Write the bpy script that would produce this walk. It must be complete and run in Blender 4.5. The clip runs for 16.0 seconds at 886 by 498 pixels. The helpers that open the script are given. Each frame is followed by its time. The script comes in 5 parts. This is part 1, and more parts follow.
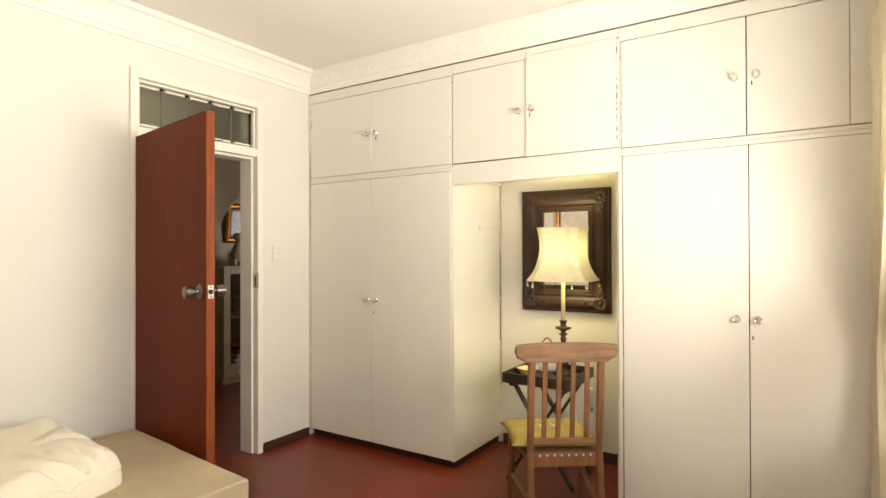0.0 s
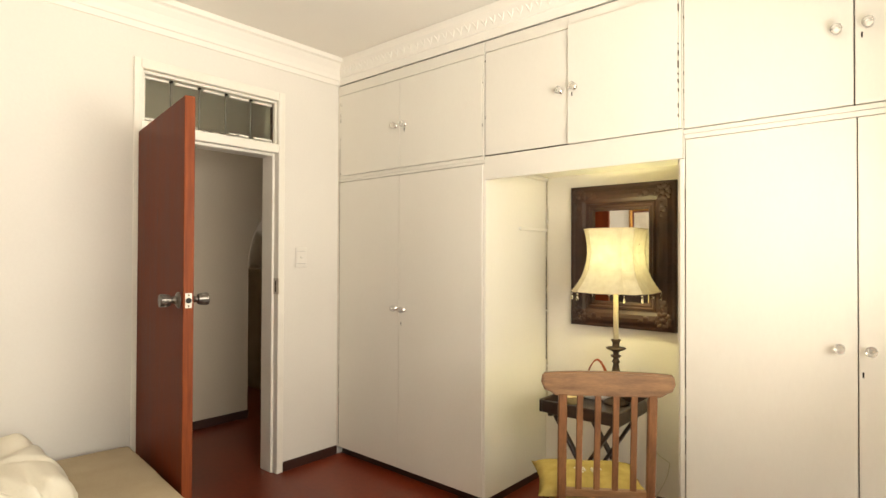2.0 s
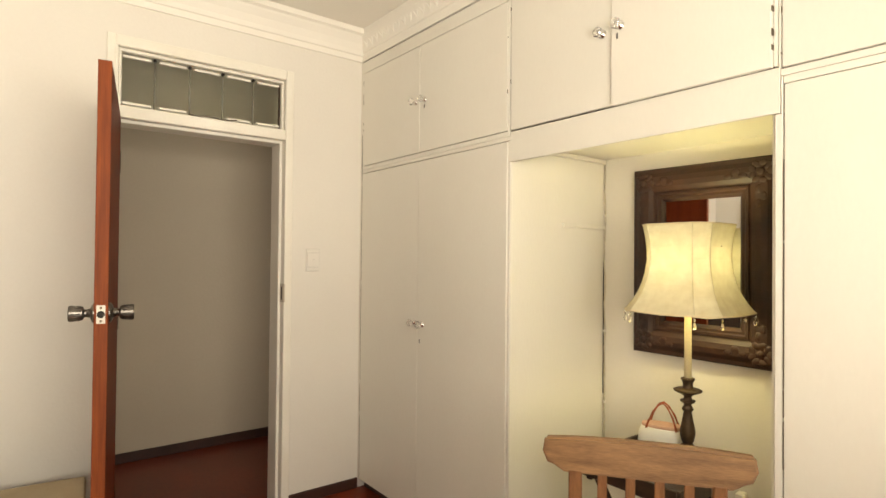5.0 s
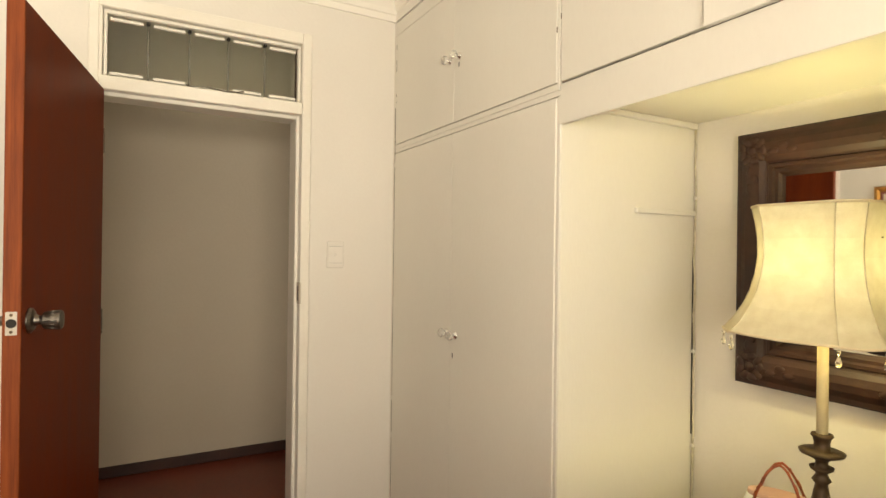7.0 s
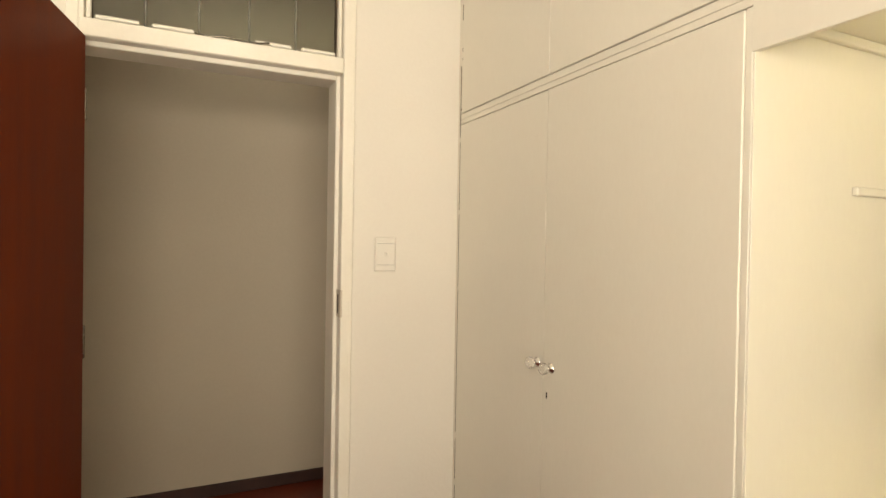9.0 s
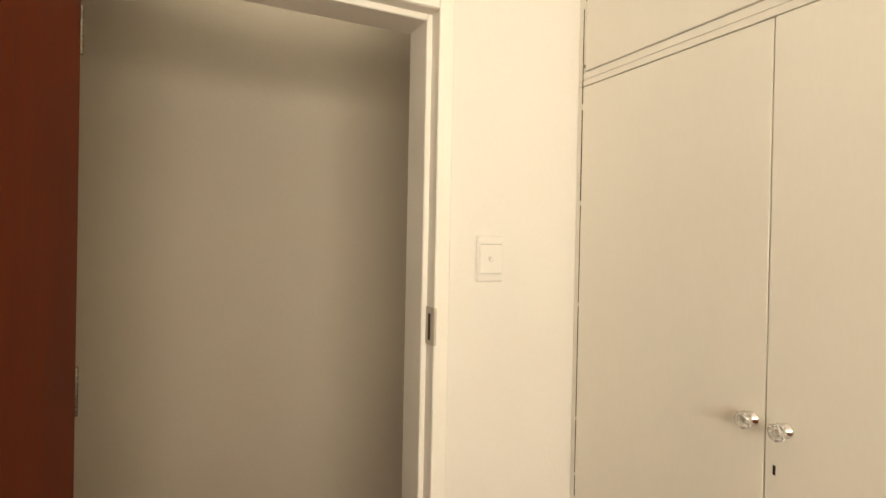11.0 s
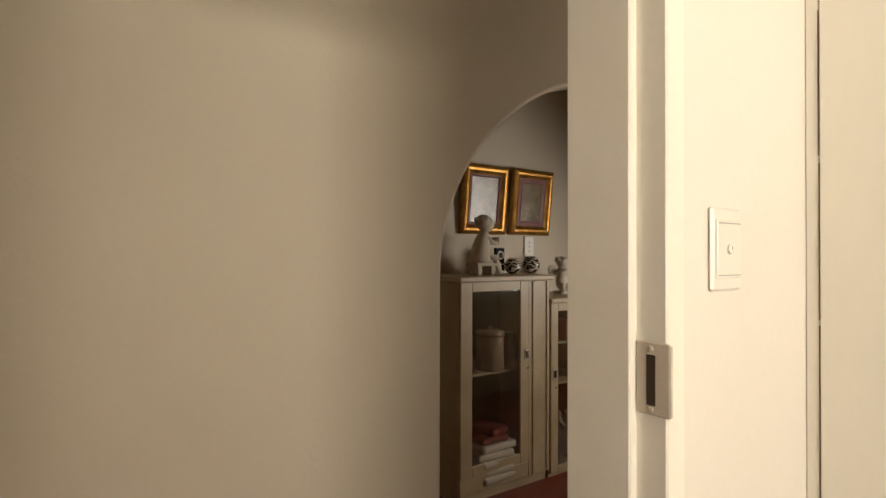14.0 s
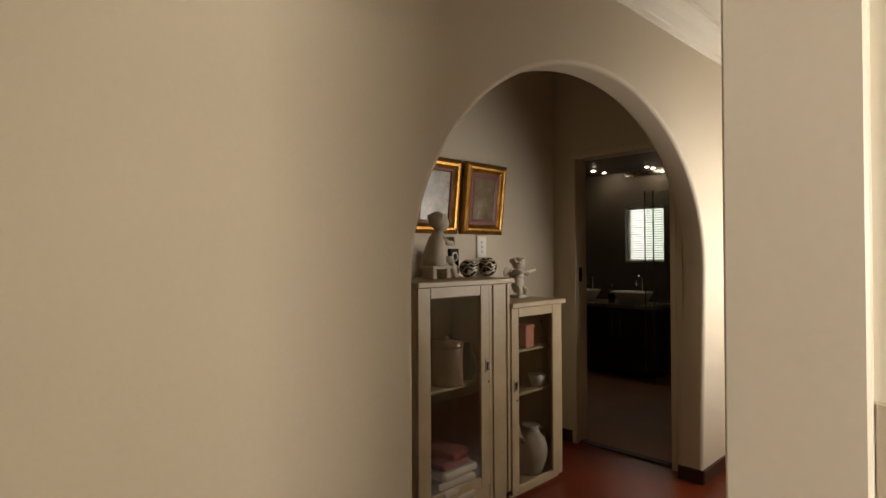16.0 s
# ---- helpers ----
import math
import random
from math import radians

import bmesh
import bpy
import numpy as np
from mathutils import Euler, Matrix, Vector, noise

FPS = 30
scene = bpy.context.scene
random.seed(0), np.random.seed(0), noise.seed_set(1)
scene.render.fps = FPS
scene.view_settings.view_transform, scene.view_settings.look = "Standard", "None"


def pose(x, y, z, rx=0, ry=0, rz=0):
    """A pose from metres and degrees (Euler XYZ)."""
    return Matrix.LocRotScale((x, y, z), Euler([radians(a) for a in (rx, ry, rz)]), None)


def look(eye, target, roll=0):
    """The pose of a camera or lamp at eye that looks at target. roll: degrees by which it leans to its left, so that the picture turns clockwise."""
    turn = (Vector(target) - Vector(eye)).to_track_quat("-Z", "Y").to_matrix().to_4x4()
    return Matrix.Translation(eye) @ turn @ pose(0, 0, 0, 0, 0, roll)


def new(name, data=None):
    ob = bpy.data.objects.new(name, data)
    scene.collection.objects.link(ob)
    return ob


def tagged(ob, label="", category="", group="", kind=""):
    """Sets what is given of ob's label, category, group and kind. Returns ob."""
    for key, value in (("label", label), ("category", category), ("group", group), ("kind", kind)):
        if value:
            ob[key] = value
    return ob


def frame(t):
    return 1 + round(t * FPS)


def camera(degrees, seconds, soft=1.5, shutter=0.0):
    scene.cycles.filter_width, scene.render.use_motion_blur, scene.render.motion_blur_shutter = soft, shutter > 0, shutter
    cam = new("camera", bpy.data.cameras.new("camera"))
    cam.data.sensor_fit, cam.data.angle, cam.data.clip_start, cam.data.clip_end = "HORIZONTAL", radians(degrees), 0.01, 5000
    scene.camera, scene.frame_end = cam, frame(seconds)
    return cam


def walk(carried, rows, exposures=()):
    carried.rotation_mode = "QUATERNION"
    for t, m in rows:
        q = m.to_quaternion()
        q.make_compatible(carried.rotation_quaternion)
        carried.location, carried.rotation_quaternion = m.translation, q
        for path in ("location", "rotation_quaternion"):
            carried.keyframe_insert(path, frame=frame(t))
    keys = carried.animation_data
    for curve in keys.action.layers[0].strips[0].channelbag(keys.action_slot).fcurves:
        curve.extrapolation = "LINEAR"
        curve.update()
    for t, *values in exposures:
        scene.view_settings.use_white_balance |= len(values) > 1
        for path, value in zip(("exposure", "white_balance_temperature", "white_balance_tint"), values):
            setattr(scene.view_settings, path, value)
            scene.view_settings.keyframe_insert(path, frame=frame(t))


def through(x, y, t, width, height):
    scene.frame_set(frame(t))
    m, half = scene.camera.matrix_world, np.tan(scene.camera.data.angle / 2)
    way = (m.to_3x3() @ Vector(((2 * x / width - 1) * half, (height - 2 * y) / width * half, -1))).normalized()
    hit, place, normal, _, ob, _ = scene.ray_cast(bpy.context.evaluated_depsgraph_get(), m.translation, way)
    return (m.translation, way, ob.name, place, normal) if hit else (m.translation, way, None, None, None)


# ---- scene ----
# the camera and its walk
EXPOSURES = ((0.0, -0.22, 6350, 10), (3.0, -0.41, 6600, 10), (6.5, -0.54, 6900, 10), (8.0, -0.51, 7000, 10), (10.5, -0.20, 7000, 10), (11.5, -0.08, 6800, 10), (12.5, 0.0, 6650, 10), (14.5, 0.07, 6750, 10), (16.0, 0.14, 6850, 10))
cam = camera(77.3, 16.0)
PATH = [
    (0, (3.161, -3.019, 1.390), (2.078, -1.338, 1.402), -0.17),
    (0.5, (3.151, -2.902, 1.397), (2.008, -1.261, 1.415), -0.09),
    (1, (3.140, -2.769, 1.398), (1.934, -1.173, 1.419), 0.06),
    (1.5, (3.140, -2.604, 1.401), (1.877, -1.053, 1.427), 0.12),
    (2, (3.142, -2.476, 1.398), (1.827, -0.969, 1.422), 0.21),
    (2.5, (3.127, -2.346, 1.400), (1.769, -0.878, 1.426), 0.34),
    (3, (3.102, -2.207, 1.413), (1.702, -0.780, 1.441), 0.50),
    (3.5, (3.080, -2.079, 1.413), (1.642, -0.690, 1.441), 0.57),
    (6, (2.860, -1.431, 1.415), (1.190, -0.331, 1.440), 0.68),
    (6.5, (2.756, -1.307, 1.416), (1.049, -0.266, 1.438), 0.80),
    (7, (2.659, -1.192, 1.416), (0.913, -0.217, 1.418), 0.79),
    (7.5, (2.538, -1.099, 1.415), (0.758, -0.187, 1.394), 0.88),
    (8, (2.390, -1.018, 1.431), (0.579, -0.170, 1.406), 0.93),
    (10.5, (1.509, -1.097, 1.434), (-0.300, -0.243, 1.410), 1.20),
    (11, (1.360, -1.137, 1.419), (-0.434, -0.253, 1.405), 1.15),
    (11.5, (1.202, -1.152, 1.408), (-0.583, -0.251, 1.404), 0.90),
    (12, (1.032, -1.155, 1.401), (-0.748, -0.243, 1.406), 0.60),
    (12.5, (0.857, -1.174, 1.384), (-0.891, -0.202, 1.395), 0.67),
    (13, (0.699, -1.190, 1.382), (-1.017, -0.162, 1.396), 0.64),
    (13.5, (0.572, -1.207, 1.378), (-1.103, -0.115, 1.395), 0.60),
    (14, (0.462, -1.200, 1.374), (-1.165, -0.037, 1.393), 0.15),
    (14.5, (0.347, -1.174, 1.377), (-1.233, 0.052, 1.395), -0.15),
    (15, (0.247, -1.155, 1.378), (-1.284, 0.131, 1.396), -0.23),
    (15.5, (0.157, -1.124, 1.379), (-1.329, 0.214, 1.396), -0.31),
    (16, (0.056, -1.113, 1.382), (-1.385, 0.274, 1.402), -0.31),
]
walk(cam, [(t, look(e, g, r)) for t, e, g, r in PATH], EXPOSURES)

# ---- world and large lights ----
world = bpy.data.worlds.new("world")
scene.world = world
world.use_nodes = True
sky = world.node_tree.nodes.new("ShaderNodeTexSky")
sky.sky_type, sky.sun_disc = "NISHITA", False
sky.sun_elevation, sky.sun_rotation = radians(14.5), radians(152)
world.node_tree.links.new(sky.outputs[0], world.node_tree.nodes["Background"].inputs[0])
world.node_tree.nodes["Background"].inputs[1].default_value = 0.08


def area(name, m, w, h, watts, colour):
    d = bpy.data.lights.new(name, "AREA")
    d.shape, d.size, d.size_y, d.energy, d.color = "RECTANGLE", w, h, watts, colour
    ob = new(name, d)
    ob.matrix_world = m
    return ob


# daylight in the bedroom's east window and the hall window
win_lamp = area("window_daylight", look((3.74, -1.70, 1.52), (0, -1.66, 3.90)), 2.25, 0.95, 143, (1.0, 0.945, 0.835))
win_lamp.data.spread = radians(155)
area("hall_daylight", look((-0.070, 2.74, 1.45), (-1.2, 2.66, 1.80)), 0.94, 0.92, 40, (1.0, 0.96, 0.92))
# low hazy sun that slants in past the gathered curtain
sun = bpy.data.lights.new("sun", "SUN")
sun.energy, sun.angle, sun.color = 1.2, radians(18), (1.0, 0.95, 0.86)
new("sun", sun).matrix_world = look((4.9, -4.2, 2.55), (3.0, -0.6, 1.50))
bulb = bpy.data.lights.new("bulb", "POINT")
bulb.energy, bulb.color, bulb.shadow_soft_size = 12.0, (1.0, 0.94, 0.50), 0.03
new("bulb", bulb).location = (1.892, 0.362, 1.40)

# ---- materials ----
def mat(name, a, b, rough=0.5, scale=3.0, stretch=(1, 1, 1), bump=0.1, fine=90.0, metal=0.0, spec=0.5, rvar=0.08, coat=0.0):
    """Two colours mixed by noise at two scales, with fine relief."""
    m = bpy.data.materials.new(name)
    m.use_nodes = True
    t, bs = m.node_tree, m.node_tree.nodes["Principled BSDF"]
    co, mp = t.nodes.new("ShaderNodeTexCoord"), t.nodes.new("ShaderNodeMapping")
    mp.inputs["Scale"].default_value = stretch
    t.links.new(co.outputs["Object"], mp.inputs["Vector"])
    n1, n2 = t.nodes.new("ShaderNodeTexNoise"), t.nodes.new("ShaderNodeTexNoise")
    n1.inputs["Scale"].default_value, n1.inputs["Detail"].default_value = scale, 5
    n2.inputs["Scale"].default_value, n2.inputs["Detail"].default_value = fine, 3
    t.links.new(mp.outputs[0], n1.inputs["Vector"])
    t.links.new(mp.outputs[0], n2.inputs["Vector"])
    add = t.nodes.new("ShaderNodeMath")
    add.operation = "MULTIPLY_ADD"
    add.inputs[1].default_value = 0.35
    t.links.new(n2.outputs[0], add.inputs[0])
    t.links.new(n1.outputs[0], add.inputs[2])
    ramp = t.nodes.new("ShaderNodeValToRGB")
    ramp.color_ramp.elements[0].position, ramp.color_ramp.elements[1].position = 0.42, 0.95
    ramp.color_ramp.elements[0].color, ramp.color_ramp.elements[1].color = (*a, 1), (*b, 1)
    t.links.new(add.outputs[0], ramp.inputs[0])
    t.links.new(ramp.outputs[0], bs.inputs["Base Color"])
    rr = t.nodes.new("ShaderNodeMapRange")
    rr.inputs["To Min"].default_value, rr.inputs["To Max"].default_value = max(0.02, rough - rvar), min(1, rough + rvar)
    t.links.new(n1.outputs[0], rr.inputs[0])
    t.links.new(rr.outputs[0], bs.inputs["Roughness"])
    bp = t.nodes.new("ShaderNodeBump")
    bp.inputs["Strength"].default_value, bp.inputs["Distance"].default_value = bump, 0.004
    t.links.new(n2.outputs[0], bp.inputs["Height"])
    t.links.new(bp.outputs[0], bs.inputs["Normal"])
    bs.inputs["Metallic"].default_value = metal
    bs.inputs["Specular IOR Level"].default_value = spec
    bs.inputs["Coat Weight"].default_value = coat
    return m


def glass(name, colour=(1, 1, 1), rough=0.0, ior=1.45):
    m = bpy.data.materials.new(name)
    m.use_nodes = True
    bs = m.node_tree.nodes["Principled BSDF"]
    bs.inputs["Base Color"].default_value = (*colour, 1)
    bs.inputs["Transmission Weight"].default_value = 1
    bs.inputs["Roughness"].default_value, bs.inputs["IOR"].default_value = rough, ior
    return m


def pane_glass(name, tint, gloss, rough=0.02):
    """Thin sheet: clear with a little gloss."""
    m = bpy.data.materials.new(name)
    m.use_nodes = True
    t = m.node_tree
    out = t.nodes["Material Output"]
    tr, gl, mx = t.nodes.new("ShaderNodeBsdfTransparent"), t.nodes.new("ShaderNodeBsdfGlossy"), t.nodes.new("ShaderNodeMixShader")
    tr.inputs[0].default_value = (*tint, 1)
    gl.inputs["Roughness"].default_value = rough
    lw, mr = t.nodes.new("ShaderNodeLayerWeight"), t.nodes.new("ShaderNodeMapRange")
    lw.inputs["Blend"].default_value = 0.35
    mr.inputs["To Min"].default_value, mr.inputs["To Max"].default_value = 0.02, gloss
    t.links.new(lw.outputs["Facing"], mr.inputs[0])
    t.links.new(mr.outputs[0], mx.inputs[0])
    t.links.new(tr.outputs[0], mx.inputs[1])
    t.links.new(gl.outputs[0], mx.inputs[2])
    t.links.new(mx.outputs[0], out.inputs[0])
    return m


def cloth(name, a, b, through, scale=20, bump=0.3):
    """Woven cloth that lets part of the light through."""
    m = mat(name, a, b, 0.9, scale, bump=bump, fine=400, spec=0.1)
    t = m.node_tree
    tl, mx = t.nodes.new("ShaderNodeBsdfTranslucent"), t.nodes.new("ShaderNodeMixShader")
    tl.inputs[0].default_value = (*b, 1)
    mx.inputs[0].default_value = through
    t.links.new(t.nodes["Principled BSDF"].outputs[0], mx.inputs[1])
    t.links.new(tl.outputs[0], mx.inputs[2])
    t.links.new(mx.outputs[0], t.nodes["Material Output"].inputs[0])
    return m


def glow(name, colour, strength):
    m = bpy.data.materials.new(name)
    m.use_nodes = True
    bs = m.node_tree.nodes["Principled BSDF"]
    bs.inputs["Emission Color"].default_value = (*colour, 1)
    bs.inputs["Emission Strength"].default_value = strength
    return m


def zigzag(name):
    """Black and cream waves round a ball."""
    m = mat(name, (0.03, 0.025, 0.02), (0.05, 0.04, 0.03), 0.25)
    t = m.node_tree
    w = t.nodes.new("ShaderNodeTexWave")
    w.bands_direction, w.wave_profile = "Z", "SIN"
    w.inputs["Scale"].default_value, w.inputs["Distortion"].default_value = 14, 9
    w.inputs["Detail"].default_value, w.inputs["Detail Scale"].default_value = 0.5, 2.2
    co = t.nodes.new("ShaderNodeTexCoord")
    t.links.new(co.outputs["Object"], w.inputs["Vector"])
    r = t.nodes.new("ShaderNodeValToRGB")
    r.color_ramp.interpolation = "CONSTANT"
    r.color_ramp.elements[0].color, r.color_ramp.elements[1].color = (0.03, 0.025, 0.02, 1), (0.55, 0.48, 0.38, 1)
    r.color_ramp.elements[1].position = 0.55
    t.links.new(w.outputs[0], r.inputs[0])
    t.links.new(r.outputs[0], t.nodes["Principled BSDF"].inputs["Base Color"])
    return m


def painting(name, a, b, c):
    """Soft blots of three colours, under glass."""
    m = mat(name, a, b, 0.25, 9, bump=0.1)
    t = m.node_tree
    ramp = [n for n in t.nodes if n.type == "VALTORGB"][0]
    e = ramp.color_ramp.elements.new(0.68)
    e.color = (*c, 1)
    return m


WALL = mat("wall_paint", (0.72, 0.675, 0.60), (0.765, 0.725, 0.65), 0.62, 1.3, bump=0.14, fine=70, spec=0.3)
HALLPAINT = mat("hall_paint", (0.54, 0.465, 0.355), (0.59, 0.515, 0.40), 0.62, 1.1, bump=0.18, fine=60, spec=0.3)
CEIL = mat("ceiling_paint", (0.82, 0.775, 0.69), (0.85, 0.81, 0.725), 0.8, 1.0, bump=0.05, fine=80, spec=0.2)
DOORWHITE = mat("cupboard_enamel", (0.73, 0.69, 0.605), (0.775, 0.74, 0.655), 0.38, 1.6, (1, 1, 0.35), 0.10, 110, spec=0.4)
TRIMWHITE = mat("frame_enamel", (0.76, 0.71, 0.61), (0.82, 0.78, 0.69), 0.36, 4, bump=0.12, fine=80, spec=0.4)
DARKGAP = mat("raw_board", (0.10, 0.07, 0.045), (0.16, 0.12, 0.08), 0.9, 5)
FLOORRED = mat("red_polished_floor", (0.112, 0.0160, 0.0054), (0.212, 0.0365, 0.0122), 0.32, 1.1, (1, 1.6, 1), 0.010, 25, spec=0.4, rvar=0.06)
SKIRT = mat("dark_skirting", (0.030, 0.011, 0.007), (0.060, 0.022, 0.014), 0.5, 6, bump=0.1)
DOORRED = mat("red_stained_veneer", (0.092, 0.0142, 0.0036), (0.148, 0.0275, 0.0068), 0.46, 3.0, (6, 6, 0.45), 0.05, 40, spec=0.06)
DOOREDGE = mat("red_stained_edge", (0.12, 0.024, 0.005), (0.25, 0.058, 0.013), 0.6, 6, (14, 14, 0.7), 0.25, 30, spec=0.2)
STEEL = mat("brushed_steel", (0.20, 0.18, 0.155), (0.32, 0.29, 0.25), 0.26, 20, (1, 1, 8), 0.05, 80, metal=1)
CHROME = mat("chrome", (0.70, 0.68, 0.65), (0.78, 0.76, 0.73), 0.10, 10, bump=0.0, metal=1)
KNOBSTEEL = mat("satin_steel_knob", (0.13, 0.115, 0.10), (0.22, 0.195, 0.165), 0.34, 20, (1, 1, 8), 0.05, 80, metal=1)
PLATE = mat("plated_latch", (0.34, 0.30, 0.24), (0.46, 0.41, 0.34), 0.42, 20, metal=0.5)
STRIKE = mat("painted_strike", (0.50, 0.435, 0.35), (0.60, 0.53, 0.43), 0.4, 14, bump=0.15)
SLOT = mat("brown_slot", (0.035, 0.02, 0.01), (0.07, 0.042, 0.022), 0.8)
BLACK = mat("dark_hole", (0.01, 0.008, 0.006), (0.02, 0.015, 0.012), 0.8)
KNOBGLASS = glass("cut_glass", (0.97, 0.95, 0.90), 0.05, 1.46)
KNOBGLASS.node_tree.nodes["Principled BSDF"].inputs["Transmission Weight"].default_value = 0.82
FROSTED = glass("obscure_glass", (0.66, 0.67, 0.56), 0.42, 1.3)
GREYBAR = mat("grey_bar", (0.16, 0.155, 0.125), (0.21, 0.20, 0.165), 0.4, 3, bump=0.1)
PLASTIC = mat("white_plastic", (0.73, 0.69, 0.615), (0.76, 0.72, 0.645), 0.3, 8, bump=0.02)
GREYLINE = mat("grey_print", (0.35, 0.33, 0.30), (0.42, 0.40, 0.36), 0.6)
TEAK = mat("worn_teak", (0.125, 0.058, 0.021), (0.30, 0.160, 0.066), 0.5, 5, (1.2, 9, 9), 0.2, 40)
TEAKV = mat("worn_teak_upright", (0.115, 0.044, 0.016), (0.27, 0.120, 0.045), 0.5, 5, (9, 9, 1.2), 0.2, 40)
EBONY = mat("dark_stained_wood", (0.018, 0.010, 0.007), (0.05, 0.028, 0.018), 0.38, 6, (2, 8, 8), 0.15, 50)
MIRFRAME = mat("carved_dark_wood", (0.014, 0.0045, 0.0026), (0.050, 0.016, 0.007), 0.56, 9, (1, 1, 1), 0.35, 45)
MIRROR = mat("mirror_silver", (0.86, 0.86, 0.84), (0.88, 0.88, 0.86), 0.02, 2, bump=0.0, metal=1, rvar=0.0)
BRONZE = mat("aged_bronze", (0.045, 0.028, 0.016), (0.12, 0.075, 0.04), 0.5, 14, bump=0.3, metal=0.6)
CANDLE = mat("cream_candle_tube", (0.72, 0.60, 0.34), (0.78, 0.68, 0.42), 0.5, 10, bump=0.1)
SHADE = cloth("cream_silk", (0.58, 0.50, 0.33), (0.72, 0.66, 0.48), 0.07, 26, 0.15)
PIPING = mat("shade_piping", (0.62, 0.52, 0.33), (0.72, 0.62, 0.42), 0.8, 30)
CRYSTAL = glass("crystal", (1, 0.97, 0.9), 0.0, 1.55)
WHITECER = mat("white_glazed", (0.72, 0.70, 0.64), (0.80, 0.78, 0.72), 0.3, 8, bump=0.1)
REDCANE = mat("red_woven_cane", (0.20, 0.035, 0.010), (0.42, 0.10, 0.03), 0.35, 60, bump=0.4, fine=150)
PINKTRIM = mat("faded_pink_leather", (0.52, 0.30, 0.22), (0.62, 0.40, 0.30), 0.6, 12)
YELLOWC = mat("olive_yellow_fabric", (0.33, 0.24, 0.065), (0.50, 0.38, 0.12), 0.9, 14, bump=0.3, fine=260, spec=0.1)
EMBROID = mat("pale_embroidery", (0.68, 0.62, 0.46), (0.76, 0.70, 0.54), 0.9, 40)
STUD = mat("pale_studs", (0.72, 0.66, 0.52), (0.80, 0.74, 0.60), 0.35, 10, metal=0.3)
BOWLM = mat("yellow_ceramic", (0.55, 0.40, 0.16), (0.68, 0.53, 0.25), 0.3, 10)
SHEET = mat("cream_bedcover", (0.37, 0.295, 0.19), (0.46, 0.38, 0.255), 0.9, 5, bump=0.35, fine=160, spec=0.1)
DUVETM = mat("white_duvet_cotton", (0.68, 0.625, 0.50), (0.75, 0.70, 0.58), 0.9, 7, bump=0.25, fine=120, spec=0.1)
CURTAINM = cloth("cream_curtain", (0.74, 0.66, 0.48), (0.82, 0.75, 0.58), 0.2, 12)
GOLD = mat("gilt_frame", (0.24, 0.095, 0.018), (0.50, 0.26, 0.060), 0.36, 12, bump=0.35, fine=70, metal=0.85)
MAROON = mat("maroon_slip", (0.12, 0.022, 0.014), (0.18, 0.04, 0.025), 0.5, 10)
ART_A = painting("faded_print", (0.10, 0.05, 0.025), (0.42, 0.30, 0.18), (0.20, 0.16, 0.09))
ART_B = painting("dim_oil_painting", (0.10, 0.035, 0.02), (0.30, 0.19, 0.10), (0.16, 0.12, 0.06))
ARTPALE = painting("pale_print", (0.62, 0.56, 0.44), (0.80, 0.76, 0.66), (0.70, 0.62, 0.48))
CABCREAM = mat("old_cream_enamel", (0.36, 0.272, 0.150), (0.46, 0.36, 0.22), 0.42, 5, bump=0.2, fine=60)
CABBACK = mat("dark_cabinet_lining", (0.26, 0.20, 0.13), (0.34, 0.27, 0.18), 0.7, 5)
VITRINE = pane_glass("display_glass", (0.84, 0.84, 0.81), 0.30)
CLEAR = pane_glass("clear_pane", (0.98, 0.985, 0.98), 0.2)
SHOWERG = pane_glass("green_shower_glass", (0.90, 0.94, 0.91), 0.2)
PLASTER = mat("chalky_plaster", (0.42, 0.36, 0.27), (0.55, 0.48, 0.38), 0.85, 14, bump=0.4, fine=80)
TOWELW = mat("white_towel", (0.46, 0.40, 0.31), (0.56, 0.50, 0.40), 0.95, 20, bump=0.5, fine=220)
TOWELR = mat("red_towel", (0.20, 0.032, 0.02), (0.30, 0.065, 0.04), 0.95, 20, bump=0.5, fine=220)
PINKBOX = mat("pink_tin", (0.50, 0.16, 0.11), (0.62, 0.26, 0.18), 0.5, 12)
TINPRINT = painting("printed_tin", (0.32, 0.22, 0.12), (0.50, 0.38, 0.22), (0.22, 0.13, 0.09))
BLUEVASE = mat("blue_glaze", (0.02, 0.035, 0.05), (0.05, 0.08, 0.10), 0.3, 8)
WAVES = zigzag("zigzag_glaze")
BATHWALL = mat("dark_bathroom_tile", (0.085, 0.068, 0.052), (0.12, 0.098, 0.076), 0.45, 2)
BATHFLOOR = mat("brown_tile_floor", (0.27, 0.125, 0.062), (0.37, 0.185, 0.098), 0.6, 2.5)
VANITYM = mat("black_brown_laminate", (0.006, 0.005, 0.004), (0.014, 0.011, 0.009), 0.3, 4, (1, 1, 6))
STONE = mat("grey_brown_stone", (0.20, 0.165, 0.13), (0.30, 0.25, 0.20), 0.3, 10)
BLINDM = cloth("white_blind_slat", (0.60, 0.60, 0.56), (0.68, 0.68, 0.64), 0.12, 10, 0.05)
SPOT = glow("downlight_lens", (1.0, 0.84, 0.62), 170)
OUTSIDE = glow("bright_garden_haze", (0.97, 0.98, 0.93), 2.4)
CABLE = mat("aged_cable", (0.42, 0.37, 0.27), (0.66, 0.60, 0.46), 0.6, 14, (1, 1, 3))

